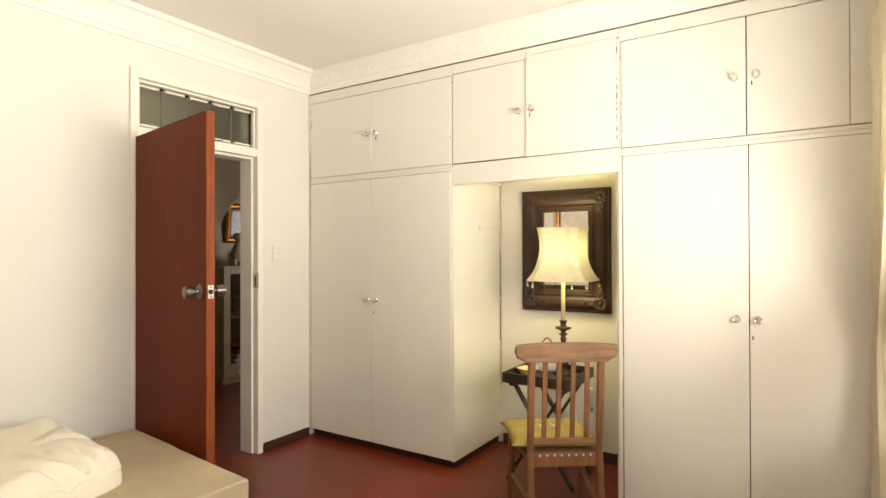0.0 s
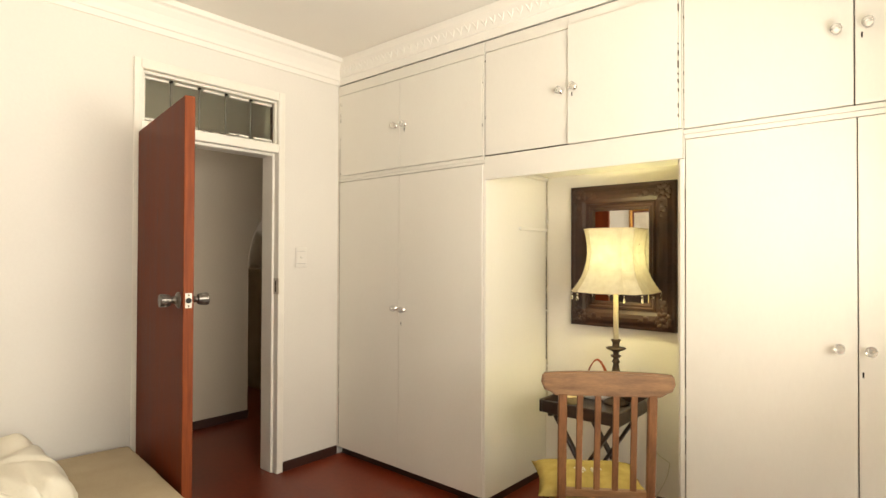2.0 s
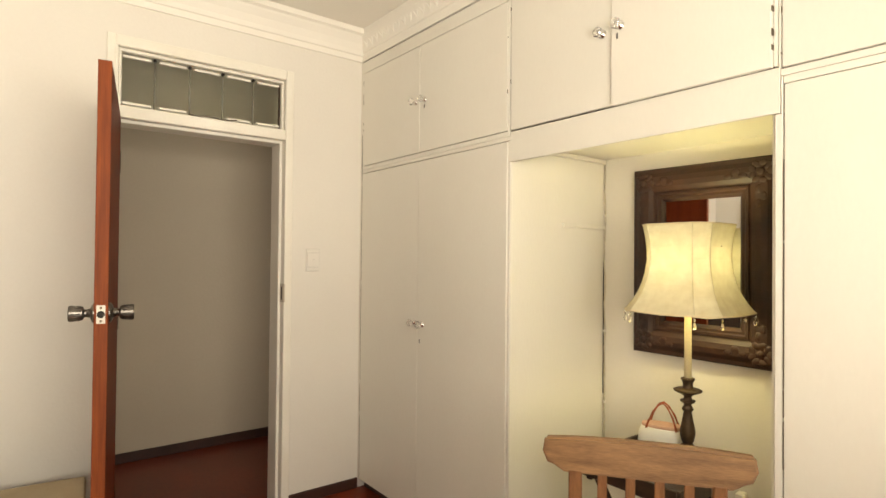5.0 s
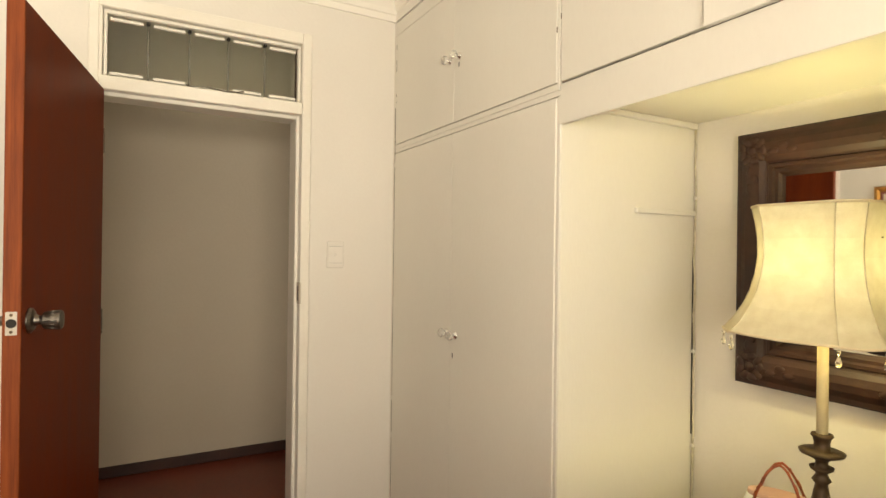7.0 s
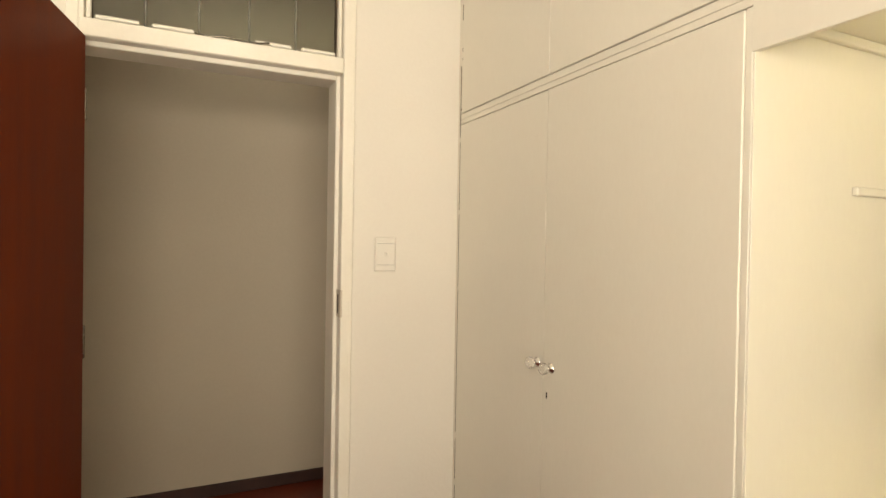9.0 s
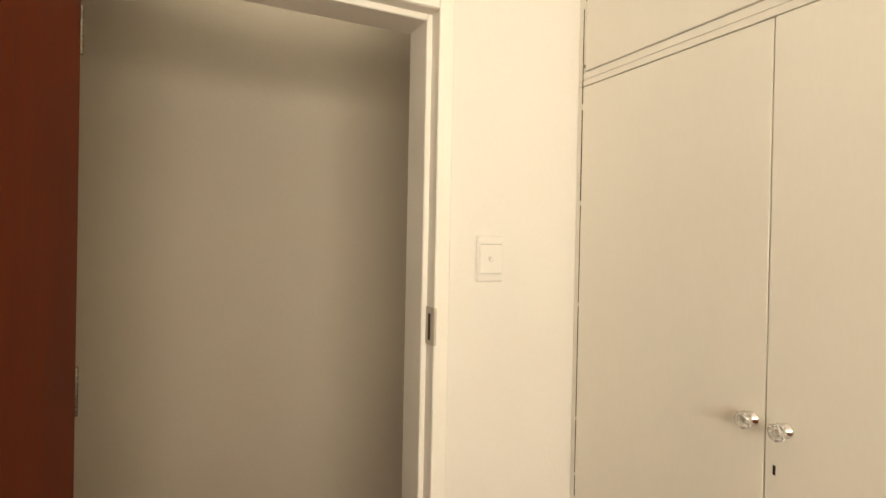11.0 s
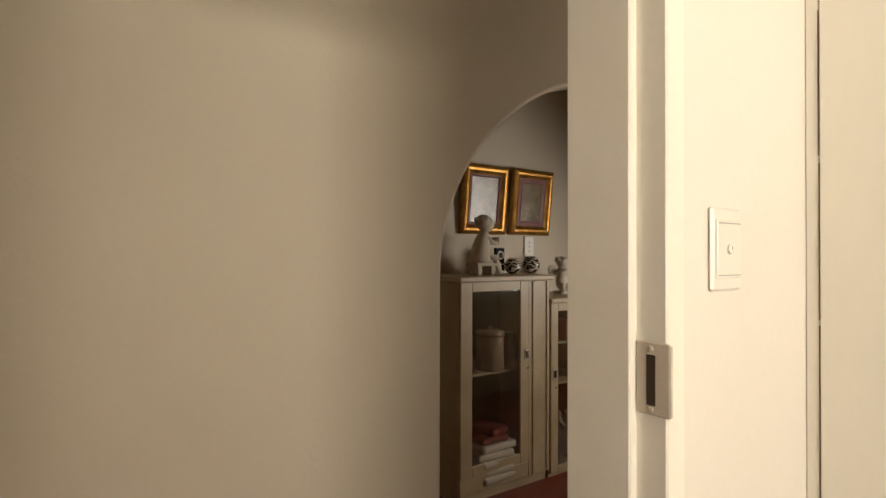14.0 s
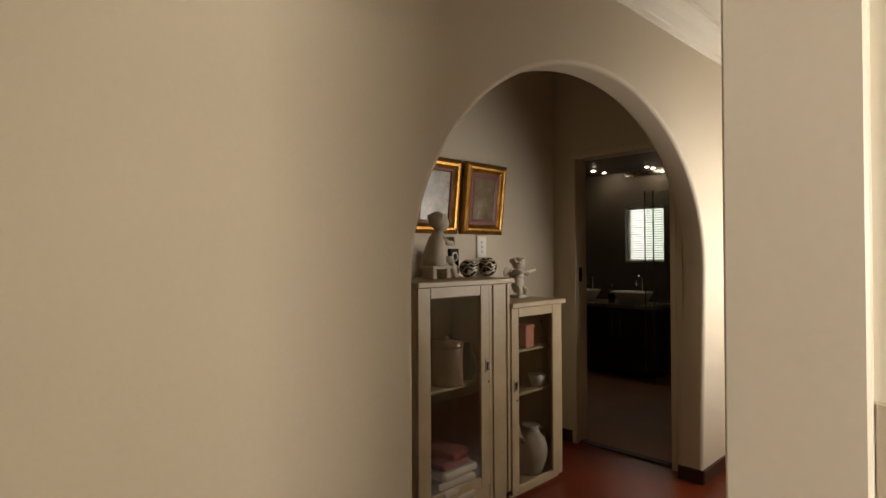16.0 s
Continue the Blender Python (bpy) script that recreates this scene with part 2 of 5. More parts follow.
# ---- mesh helpers ----
def box(bm, x0, x1, y0, y1, z0, z1, bevel=0.0, seg=1):
    """A box, with rounded edges if bevel is given."""
    r = bmesh.ops.create_cube(bm, size=1)
    vs = r["verts"]
    for v in vs:
        v.co = Vector(((x0 + x1) / 2 + v.co.x * (x1 - x0), (y0 + y1) / 2 + v.co.y * (y1 - y0), (z0 + z1) / 2 + v.co.z * (z1 - z0)))
    if bevel:
        bmesh.ops.bevel(bm, geom=list({e for v in vs for e in v.link_edges}), offset=bevel, segments=seg, affect="EDGES", profile=0.6)
    return bm


def boxes(*rows, bevel=0.0):
    bm = bmesh.new()
    for r in rows:
        box(bm, *r, bevel=bevel)
    return bm


def lathe(bm, profile, n=24, at=(0, 0, 0), m=None, facet=False):
    """Turns (radius, height) round the upright axis; m lays it elsewhere."""
    m = m or Matrix.Translation(at)
    rings = []
    for r, z in profile:
        rings.append([bm.verts.new(m @ Vector((r * math.cos(2 * math.pi * i / n), r * math.sin(2 * math.pi * i / n), z))) for i in range(n)])
    for a, b in zip(rings, rings[1:]):
        for i in range(n):
            f = bm.faces.new((a[i], a[(i + 1) % n], b[(i + 1) % n], b[i]))
            f.smooth = not facet
    for ring, flip in ((rings[0], True), (rings[-1], False)):
        bm.faces.new(ring[::-1] if flip else ring)
    return bm


def tube(bm, pts, r, n=8, closed=False):
    """A round rod along points; r may be a list of radii."""
    pts = [Vector(p) for p in pts]
    rs = r if isinstance(r, (list, tuple)) else [r] * len(pts)
    rings = []
    for i, p in enumerate(pts):
        a, b = pts[max(i - 1, 0)], pts[min(i + 1, len(pts) - 1)]
        d = (b - a).normalized()
        u = d.cross(Vector((0, 0, 1)) if abs(d.z) < 0.9 else Vector((1, 0, 0))).normalized()
        w = d.cross(u)
        rings.append([bm.verts.new(p + rs[i] * (math.cos(2 * math.pi * k / n) * u + math.sin(2 * math.pi * k / n) * w)) for k in range(n)])
    for a, b in zip(rings, rings[1:]):
        for k in range(n):
            bm.faces.new((a[k], a[(k + 1) % n], b[(k + 1) % n], b[k])).smooth = True
    bm.faces.new(rings[0][::-1])
    bm.faces.new(rings[-1])
    return bm


def blob(bm, c, s, seg=14, m=None):
    """An ellipsoid at c with half-sizes s."""
    r = bmesh.ops.create_uvsphere(bm, u_segments=seg, v_segments=max(6, seg * 2 // 3), radius=1)
    for v in r["verts"]:
        p = Vector((v.co.x * s[0], v.co.y * s[1], v.co.z * s[2]))
        v.co = Vector(c) + (m @ p if m else p)
        for f in v.link_faces:
            f.smooth = True
    return bm


def extrude_profile(bm, pts, axis, a, b):
    """A profile of (u, z) points drawn along x ('x': u is y) or along y ('y': u is x)."""
    def at(u, z, w):
        return (w, u, z) if axis == "x" else (u, w, z)
    ra, rb = [bm.verts.new(at(u, z, a)) for u, z in pts], [bm.verts.new(at(u, z, b)) for u, z in pts]
    for i in range(len(pts)):
        j = (i + 1) % len(pts)
        bm.faces.new((ra[i], ra[j], rb[j], rb[i]))
    bm.faces.new(ra[::-1])
    bm.faces.new(rb)
    return bm


def part(name, bm, material, parent=None, label="", at=None):
    """Links a bmesh as one mesh object under a thing or a part."""
    bmesh.ops.recalc_face_normals(bm, faces=bm.faces[:])
    me = bpy.data.meshes.new(name)
    bm.to_mesh(me)
    bm.free()
    me.materials.append(material)
    ob = new(name, me)
    if parent:
        ob.parent = parent
    if at is not None:
        ob.matrix_basis = at if isinstance(at, Matrix) else Matrix.Translation(at)
    if label:
        ob["label"] = label
    return ob


def share(name, mesh, parent, at):
    ob = new(name, mesh)
    ob.parent = parent
    ob.matrix_basis = at if isinstance(at, Matrix) else Matrix.Translation(at)
    return ob


def thing(name, label, category, m=None, group="", kind=""):
    ob = new(name)
    ob.empty_display_size = 0.1
    ob.matrix_basis = m or Matrix()
    return tagged(ob, label, category, group, kind)


def setting(name, bm, material, label, category):
    return tagged(part(name, bm, material), label, category, kind="structure")


# ---- the large structure ----
ZC = 2.768            # ceiling
XE, YS = 3.53, -3.62  # east and south walls of the bedroom
YN = 0.64            # back of the cupboards
HW = -1.27           # hall face of the arch wall
XB = -2.385          # back wall of the alcove
setting("floor", boxes((-2.6, 3.8, -3.8, 2.44, -0.12, 0.0)), FLOORRED, "dark red polished floor with faint streaks", "floor")
setting("floor_bathroom", boxes((-4.6, -1.35, 2.444, 5.5, -0.12, 0.012)), BATHFLOOR, "dull brown tiled bathroom floor", "floor")
setting("floor_hall_end", boxes((-1.346, 0.0, 2.444, 3.9, -0.12, 0.0)), FLOORRED, "dark red polished floor at the hall's end", "floor")
setting("ceiling", boxes((-2.6, 3.8, -3.8, 2.42, ZC, ZC + 0.1)), CEIL, "plain off-white painted ceiling", "ceiling")
setting("ceiling_hall_end", boxes((-1.346, 0.0, 2.424, 3.9, ZC, ZC + 0.1)), CEIL, "plain off-white ceiling of the hall", "ceiling")
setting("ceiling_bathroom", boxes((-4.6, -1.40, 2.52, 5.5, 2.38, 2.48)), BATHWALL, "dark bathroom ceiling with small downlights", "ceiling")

DY0, DY1, DZ = -1.355, -0.461, 2.43   # hole for the door frame
setting("wall_west", boxes((-0.150, 0, YS, DY0, 0, ZC), (-0.150, 0, DY1, YN, 0, ZC), (-0.150, 0, DY0, DY1, DZ, ZC)), WALL,
        "cream-white painted plaster wall with the door", "wall")
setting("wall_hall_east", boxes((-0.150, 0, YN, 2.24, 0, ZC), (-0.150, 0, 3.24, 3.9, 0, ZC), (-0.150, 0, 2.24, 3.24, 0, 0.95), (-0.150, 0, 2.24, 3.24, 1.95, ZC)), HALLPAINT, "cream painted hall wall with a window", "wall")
setting("wall_north", boxes((0, 3.8, YN, YN + 0.15, 0, ZC)), WALL, "pale cream wall behind the cupboards", "wall")
WY0, WY1, WZ0, WZ1 = -2.95, -0.13, 0.62, 2.06
setting("wall_east", boxes((XE, XE + 0.24, YS, WY0, 0, ZC), (XE, XE + 0.24, WY1, YN, 0, ZC), (XE, XE + 0.24, WY0, WY1, 0, WZ0), (XE, XE + 0.24, WY0, WY1, WZ1, ZC)),
        WALL, "cream-white painted wall with the window", "wall")
setting("wall_south", boxes((-0.150, 3.8, YS - 0.18, YS, 0, ZC)), WALL, "cream-white painted wall", "wall")


def arch_wall():
    """The hall's west wall, with a wide rounded arch through it and soft arrises."""
    bm = bmesh.new()
    c, a, zs, rise, n, r = 1.210, 1.175, 1.290, 0.934, 48, 0.022
    y0, y1, x0, x1 = -1.95, 3.9, HW - 0.14, HW

    def outline(o):
        pts = [(c + a + o - 0.085, 0.0), (c + a + o - 0.042, zs * 0.5)]
        for i in range(n + 1):
            ca, sa = math.cos(math.pi * i / n), math.sin(math.pi * i / n)
            pts.append((c + (a + o) * ca, zs + (rise + o) * max(0.0, sa)))
        return pts + [(c - a - o, zs * 0.5), (c - a - o, 0.0)]
    rows = []
    for k in range(6):
        t = math.pi / 2 * k / 5
        rows.append((r * (1 - math.sin(t)), x1 - r * (1 - math.cos(t))))
    rows += [(r * (1 - math.sin(math.pi / 2 * (1 - k / 5))), x0 + r * (1 - math.cos(math.pi / 2 * (1 - k / 5)))) for k in range(6)]
    rings = [[bm.verts.new((x, y, z)) for y, z in outline(o)] for o, x in rows]
    for p, q in zip(rings, rings[1:]):
        for i in range(len(p) - 1):
            bm.faces.new((p[i], p[i + 1], q[i + 1], q[i])).smooth = True
    for ring, x in ((rings[0], x1), (rings[-1], x0)):
        top = [bm.verts.new((x, v.co.y, ZC)) for v in ring[2:-2]]
        for i in range(2, len(ring) - 3):
            bm.faces.new((ring[i], ring[i + 1], top[i - 1], top[i - 2]))
        for e, yy, up in ((0, y1, top[0]), (-1, y0, top[-1])):
            lo, hi = bm.verts.new((x, yy, 0)), bm.verts.new((x, yy, ZC))
            side = [ring[0], ring[1], ring[2]] if e == 0 else [ring[-1], ring[-2], ring[-3]]
            bm.faces.new([lo] + side + [up, hi])
    bmesh.ops.remove_doubles(bm, verts=bm.verts[:], dist=0.00005)
    return bm


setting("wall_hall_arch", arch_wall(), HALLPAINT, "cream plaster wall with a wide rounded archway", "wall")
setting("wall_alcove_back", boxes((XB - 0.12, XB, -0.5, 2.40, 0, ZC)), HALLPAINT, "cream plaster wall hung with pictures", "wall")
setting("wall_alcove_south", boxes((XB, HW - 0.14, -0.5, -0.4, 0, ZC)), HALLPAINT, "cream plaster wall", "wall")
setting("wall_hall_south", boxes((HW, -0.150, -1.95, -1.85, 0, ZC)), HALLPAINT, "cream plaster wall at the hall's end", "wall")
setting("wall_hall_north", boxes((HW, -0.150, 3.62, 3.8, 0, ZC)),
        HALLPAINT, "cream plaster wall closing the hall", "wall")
BX0, BX1, BZ = -2.185, -1.49, 2.075     # bathroom doorway
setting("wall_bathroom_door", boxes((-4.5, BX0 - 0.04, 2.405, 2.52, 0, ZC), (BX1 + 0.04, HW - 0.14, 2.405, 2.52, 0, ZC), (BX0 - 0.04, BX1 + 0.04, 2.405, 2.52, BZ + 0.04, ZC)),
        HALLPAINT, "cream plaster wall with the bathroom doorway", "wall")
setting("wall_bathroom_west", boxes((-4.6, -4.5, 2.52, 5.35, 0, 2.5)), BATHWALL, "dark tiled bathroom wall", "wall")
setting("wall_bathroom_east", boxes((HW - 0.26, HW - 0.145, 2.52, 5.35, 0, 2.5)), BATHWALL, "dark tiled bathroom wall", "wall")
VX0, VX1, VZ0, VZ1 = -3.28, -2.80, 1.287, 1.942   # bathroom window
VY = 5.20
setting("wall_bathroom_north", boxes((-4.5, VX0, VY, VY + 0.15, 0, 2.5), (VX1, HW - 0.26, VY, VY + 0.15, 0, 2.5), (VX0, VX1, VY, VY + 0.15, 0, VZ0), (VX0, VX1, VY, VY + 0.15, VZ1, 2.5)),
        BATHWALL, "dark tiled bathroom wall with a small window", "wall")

# cornices
prof_w = [(0, 2.597), (0.010, 2.597), (0.014, 2.628), (0.022, 2.632), (0.028, 2.655), (0.045, 2.690), (0.070, 2.720), (0.076, 2.730), (0.096, 2.738), (0.100, ZC - 0.002), (0, ZC - 0.002)]
setting("cornice_west", extrude_profile(bmesh.new(), prof_w, "y", YS, -0.012), CEIL, "stepped white plaster cornice above the door", "cornice")
setting("cornice_hall", extrude_profile(bmesh.new(), [(HW + u, z) for u, z in prof_w], "y", -1.84, 3.6), CEIL, "stepped white plaster cornice in the hall", "cornice")
setting("cornice_east", extrude_profile(bmesh.new(), [(XE - u, z) for u, z in prof_w], "y", YS, -0.06), CEIL, "stepped white plaster cornice above the window", "cornice")
prof_n = [(0.0, 2.600), (-0.010, 2.601), (-0.014, 2.645), (-0.022, 2.650), (-0.036, 2.690), (-0.052, 2.726), (-0.058, ZC - 0.002), (0.0, ZC - 0.002)]
frieze = setting("cornice_north", extrude_profile(bmesh.new(), prof_n, "x", 0.0, XE), CEIL, "white plaster cornice with a moulded leaf band", "cornice")


def leaf_moulding():
    """One leaf pair of the moulded band."""
    bm = bmesh.new()
    for s in (-1, 1):
        blob(bm, (s * 0.010, 0.001, 0.0), (0.0065, 0.0045, 0.024), 8, Matrix.Rotation(s * 0.45, 3, "Y"))
    blob(bm, (0, 0.0, -0.014), (0.006, 0.004, 0.010), 8)
    return bm


leaf = part("leaf_moulding", leaf_moulding(), CEIL, frieze, at=pose(0.09, -0.036, 2.688, 20))
for i in range(1, 60):
    share("leaf_moulding", leaf.data, frieze, pose(0.09 + 0.058 * i, -0.036, 2.688, 20))

# skirtings
setting("baseboard_west", boxes((0.0, 0.014, DY1 + 0.002, -0.016, 0, 0.062), (0.0, 0.014, YS, DY0 - 0.002, 0, 0.062), bevel=0.004), SKIRT, "low dark brown skirting along the wall", "skirting")
setting("baseboard_niche", boxes((1.33, 2.335, YN - 0.016, YN, 0, 0.07), bevel=0.004), SKIRT, "low dark brown skirting in the recess", "skirting")
setting("baseboard_hall", boxes((HW, HW + 0.016, -1.85, 0.030, 0, 0.068), (HW, HW + 0.016, 2.301, 3.6, 0, 0.085), bevel=0.004), SKIRT, "dark brown skirting along the hall wall", "skirting")
setting("baseboard_arch", boxes((HW - 0.14, HW + 0.016, 2.286, 2.2995, 0, 0.085), bevel=0.004), SKIRT, "dark brown skirting round the arch jamb", "skirting")
setting("baseboard_alcove", boxes((XB, XB + 0.014, -0.4, 2.40, 0, 0.085), (XB + 0.014, BX0 - 0.042, 2.391, 2.405, 0, 0.085), bevel=0.004), SKIRT, "dark brown skirting in the alcove", "skirting")

# windows
def window(name, label, m, w, h, nx, nz, d=0.05):
    """A framed window of nx by nz panes; local x across, z up, centred low."""
    win = thing(name, label, "window", m, kind="structure")
    part("window_frame", boxes((-w / 2, -w / 2 + d, 0, d, 0, h), (w / 2 - d, w / 2, 0, d, 0, h), (-w / 2 + d, w / 2 - d, 0, d, h - d, h), (-w / 2 + d, w / 2 - d, 0, d, 0, d),
         *[(-w / 2 + w * i / nx - 0.018, -w / 2 + w * i / nx + 0.018, 0.006, d - 0.006, d, h - d) for i in range(1, nx)]), TRIMWHITE, win)
    part("window_sill", boxes((-w / 2 - 0.03, w / 2 + 0.03, -0.06, 0.0, -0.03, 0.002), bevel=0.006), TRIMWHITE, win)
    for i in range(nx):
        p = part("pane", boxes((-w / 2 + w * i / nx + 0.02, -w / 2 + w * (i + 1) / nx - 0.02, d / 2 - 0.002, d / 2 + 0.002, d * 0.9, h - d * 0.9)), CLEAR, win)
        p.visible_shadow = False
    return win


window("window_1", "wide white-framed bedroom window letting in daylight", pose(XE + 0.02, (WY0 + WY1) / 2, WZ0, 0, 0, -90), WY1 - WY0, WZ1 - WZ0, 3, 1)
window("window_2", "small white-framed hall window behind a blind", pose(-0.05, 2.74, 0.95, 0, 0, -90), 1.00, 1.00, 2, 1, 0.04)

# ---- doorway of the bedroom ----
def door_frame():
    """Painted steel frame with a fanlight above the opening."""
    fr = thing("door_frame", "cream painted steel door frame with a fanlight", "door frame", kind="structure")
    j = part("jamb", boxes((-0.155, -0.034, -0.512, -0.462, 0, 2.060), (-0.046, 0.016, -0.497, -0.463, 0, 2.059), (0.006, 0.0155, -0.4955, -0.452, 0, 2.442), (-0.155, 0.010, -0.497, -0.462, 2.060, 2.429), bevel=0.003), TRIMWHITE, fr)
    part("jamb", boxes((-0.155, -0.034, -1.354, -1.337, 0, 2.060), (-0.034, 0.010, -1.354, -1.338, 0, 2.060), (0.010, 0.016, -1.362, -1.326, 0, 2.442), (-0.155, 0.010, -1.354, -1.313, 2.060, 2.429), bevel=0.003), TRIMWHITE, fr)
    part("head", boxes((-0.155, -0.034, -1.337, -0.512, 2.036, 2.098), (-0.034, 0.010, -1.338, -0.497, 2.052, 2.098), (0.010, 0.017, -1.326, -0.497, 2.052, 2.108), bevel=0.003), TRIMWHITE, fr)
    part("head", boxes((-0.155, 0.010, -1.313, -0.497, 2.390, 2.429), (0.010, 0.017, -1.326, -0.497, 2.390, 2.442), bevel=0.003), TRIMWHITE, fr)
    st = part("strike_plate", boxes((-0.033, 0.022, -0.5005, -0.4965, 1.146, 1.250), (0.014, 0.0225, -0.5000, -0.4920, 1.147, 1.248), bevel=0.0019), STRIKE, fr, "paint-smeared metal strike plate")
    part("slot", boxes((-0.0145, -0.0005, -0.5012, -0.4998, 1.160, 1.232)), SLOT, st, "dark latch slot")
    for z in (1.154, 1.240):
        part("screw", lathe(bmesh.new(), [(0.0045, 0), (0.0045, 0.0012), (0.003, 0.0018)], 10, m=pose(-0.008, -0.5003, z, 90)), STRIKE, st)
    return fr


door_frame()


def fanlight():
    """Bottom-hung obscure-glass sash with slim upright bars."""
    f = thing("fanlight", "grey obscure-glass fanlight with slim bars above the door", "window", kind="structure")
    y0, y1, z0, z1 = -1.311, -0.499, 2.100, 2.388
    part("sash", boxes((-0.035, -0.008, y0, y1, z0, z0 + 0.016), (-0.035, -0.008, y0, y1, z1 - 0.016, z1), (-0.035, -0.008, y0, y0 + 0.014, z0 + 0.016, z1 - 0.016), (-0.035, -0.008, y1 - 0.014, y1, z0 + 0.016, z1 - 0.016), bevel=0.003), TRIMWHITE, f)
    part("pane", boxes((-0.062, -0.058, y0 + 0.006, y1 - 0.006, z0 + 0.006, z1 - 0.006)), FROSTED, f, "grey obscure glass").visible_shadow = False
    # near-black strips at both ends stand in for shade between sash and pane
    part("shadow_strip", boxes((-0.056, -0.034, y1 - 0.018, y1 - 0.004, z0 + 0.018, z1 - 0.018), (-0.056, -0.034, y0 + 0.004, y0 + 0.014, z0 + 0.018, z1 - 0.018)), SLOT, f, "dark strip painted for the shade beside the pane")
    for i in range(1, 5):
        y = y0 + (y1 - y0) * i / 5
        part("bar", tube(bmesh.new(), [(-0.05, y, z0 + 0.01), (-0.05, y, z1 - 0.01)], 0.0036, 8), GREYBAR, f, "slim grey bar")
        part("clip", boxes((-0.056, -0.034, y - 0.007, y + 0.007, z1 - 0.028, z1 - 0.017), bevel=0.002), BLACK, f, "dark clip")
    for i in range(5):
        ya, yb = y0 + (y1 - y0) * i / 5 + 0.02, y0 + (y1 - y0) * (i + 1) / 5 - 0.016
        part("glazing_strip", boxes((-0.052, -0.036, ya, yb, z1 - 0.034, z1 - 0.020), bevel=0.003), TRIMWHITE, f)
        if i != 2:
            part("glazing_strip", boxes((-0.052, -0.036, ya, yb, z0 + 0.027, z0 + 0.040), bevel=0.003), TRIMWHITE, f)
    part("stay", tube(bmesh.new(), [(-0.006, -1.00, z0 + 0.020), (-0.002, -0.96, z0 + 0.012), (0.002, -0.91, z0 + 0.020), (0.002, -0.84, z0 + 0.014), (-0.002, -0.79, z0 + 0.018), (-0.006, -0.76, z0 + 0.026)], 0.0036, 6), STEEL, f, "bent metal stay")
    return f


fanlight()


def red_door():
    """Flush veneered leaf, swung wide into the room."""
    L, T, H = 0.870, 0.040, 2.036
    d = thing("door_1", "open reddish-brown stained flush door swung into the bedroom", "door", pose(0.036, -1.303, 0.008, 0, 0, -9.2), kind="structure")
    part("leaf", boxes((0.003, L - 0.005, -T, 0, 0, H), bevel=0.0015), DOORRED, d)
    part("lipping", boxes((L - 0.005, L, -T, 0, 0, H), bevel=0.0015), DOOREDGE, d, "orange-red wooden edge, a little chipped")
    zk = 1.204
    lp = part("latch_plate", boxes((L, L + 0.0016, -T / 2 - 0.0125, -T / 2 + 0.0125, zk - 0.030, zk + 0.030)), PLATE, d, "pale plated latch plate")
    part("latch_bolt", lathe(bmesh.new(), [(0.0118, 0), (0.0118, 0.0008), (0.0105, 0.0010)], 16, m=pose(L + 0.0016, -T / 2, zk, 0, 90)), BLACK, lp, "dark round latch hole")
    for dz in (-0.0215, 0.0215):
        part("screw", lathe(bmesh.new(), [(0.004, 0), (0.004, 0.0012)], 10, m=pose(L + 0.0016, -T / 2, zk + dz, 0, 90)), BRONZE, lp)
    rose = [(0.0, 0), (0.034, 0), (0.034, 0.004), (0.027, 0.010), (0.016, 0.014), (0.0125, 0.024), (0.0135, 0.030), (0.0215, 0.033), (0.0225, 0.035), (0.0262, 0.071), (0.0250, 0.074), (0.0180, 0.0745), (0.0170, 0.0735), (0.0, 0.0735)]
    for y, rx in ((0.0, -90), (-T, 90)):
        k = part("knob", lathe(bmesh.new(), rose[1:-1], 24, m=pose(L - 0.062, y, zk, rx), facet=True), KNOBSTEEL, d, "ridged brushed-steel door knob")
        for i in range(14):
            a = 2 * math.pi * i / 14
            part("ridge", tube(bmesh.new(), [(0.0228 * math.cos(a), 0.0228 * math.sin(a), 0.039), (0.0258 * math.cos(a), 0.0258 * math.sin(a), 0.069)], 0.0016, 5), KNOBSTEEL, k, at=pose(L - 0.062, y, zk, rx))
    for z in (0.22, 1.05, 1.78):
        part("hinge", lathe(bmesh.new(), [(0.006, 0), (0.007, 0.002), (0.007, 0.098), (0.006, 0.10)], 12, (-0.004, -0.004, z)), STEEL, d, "painted steel hinge barrel")
    part("knot", boxes((0.43, 0.437, -T - 0.0006, -T + 0.001, 1.535, 1.60)), SKIRT, d, "dark knot in the veneer")
    return d


red_door()


def light_switch():
    s = thing("light_switch", "white plastic light switch beside the door", "switch", pose(0, -0.3205, 1.383, 0, 0, 90))
    p = part("plate", boxes((-0.044, 0.044, -0.009, 0, -0.066, 0.066), bevel=0.004), PLASTIC, s)
    part("cover", boxes((-0.036, 0.036, -0.0125, -0.008, -0.046, 0.046), bevel=0.0015), PLASTIC, s)
    r = part("rocker", lathe(bmesh.new(), [(0.008, 0), (0.008, 0.003), (0.006, 0.004)], 18, m=pose(0, -0.0125, 0, 90)), PLASTIC, s)
    for z in (-0.041, 0.041):
        part("line", boxes((-0.034, 0.034, -0.0132, -0.0124, z - 0.0009, z + 0.0009)), GREYLINE, s, "thin grey line")
    part("mark", boxes((-0.0008, 0.0008, -0.0175, -0.0160, -0.001, 0.005)), GREYLINE, r)
    return s


light_switch()


# ---- built-in cupboards ----
def knob_mesh():
    bm = bmesh.new()
    m = pose(0, 0, 0, 90)
    lathe(bm, [(0.008, 0.010), (0.010, 0.016), (0.0185, 0.024), (0.0195, 0.032), (0.013, 0.040), (0.004, 0.0415)], 8, m=m, facet=True)
    return bm


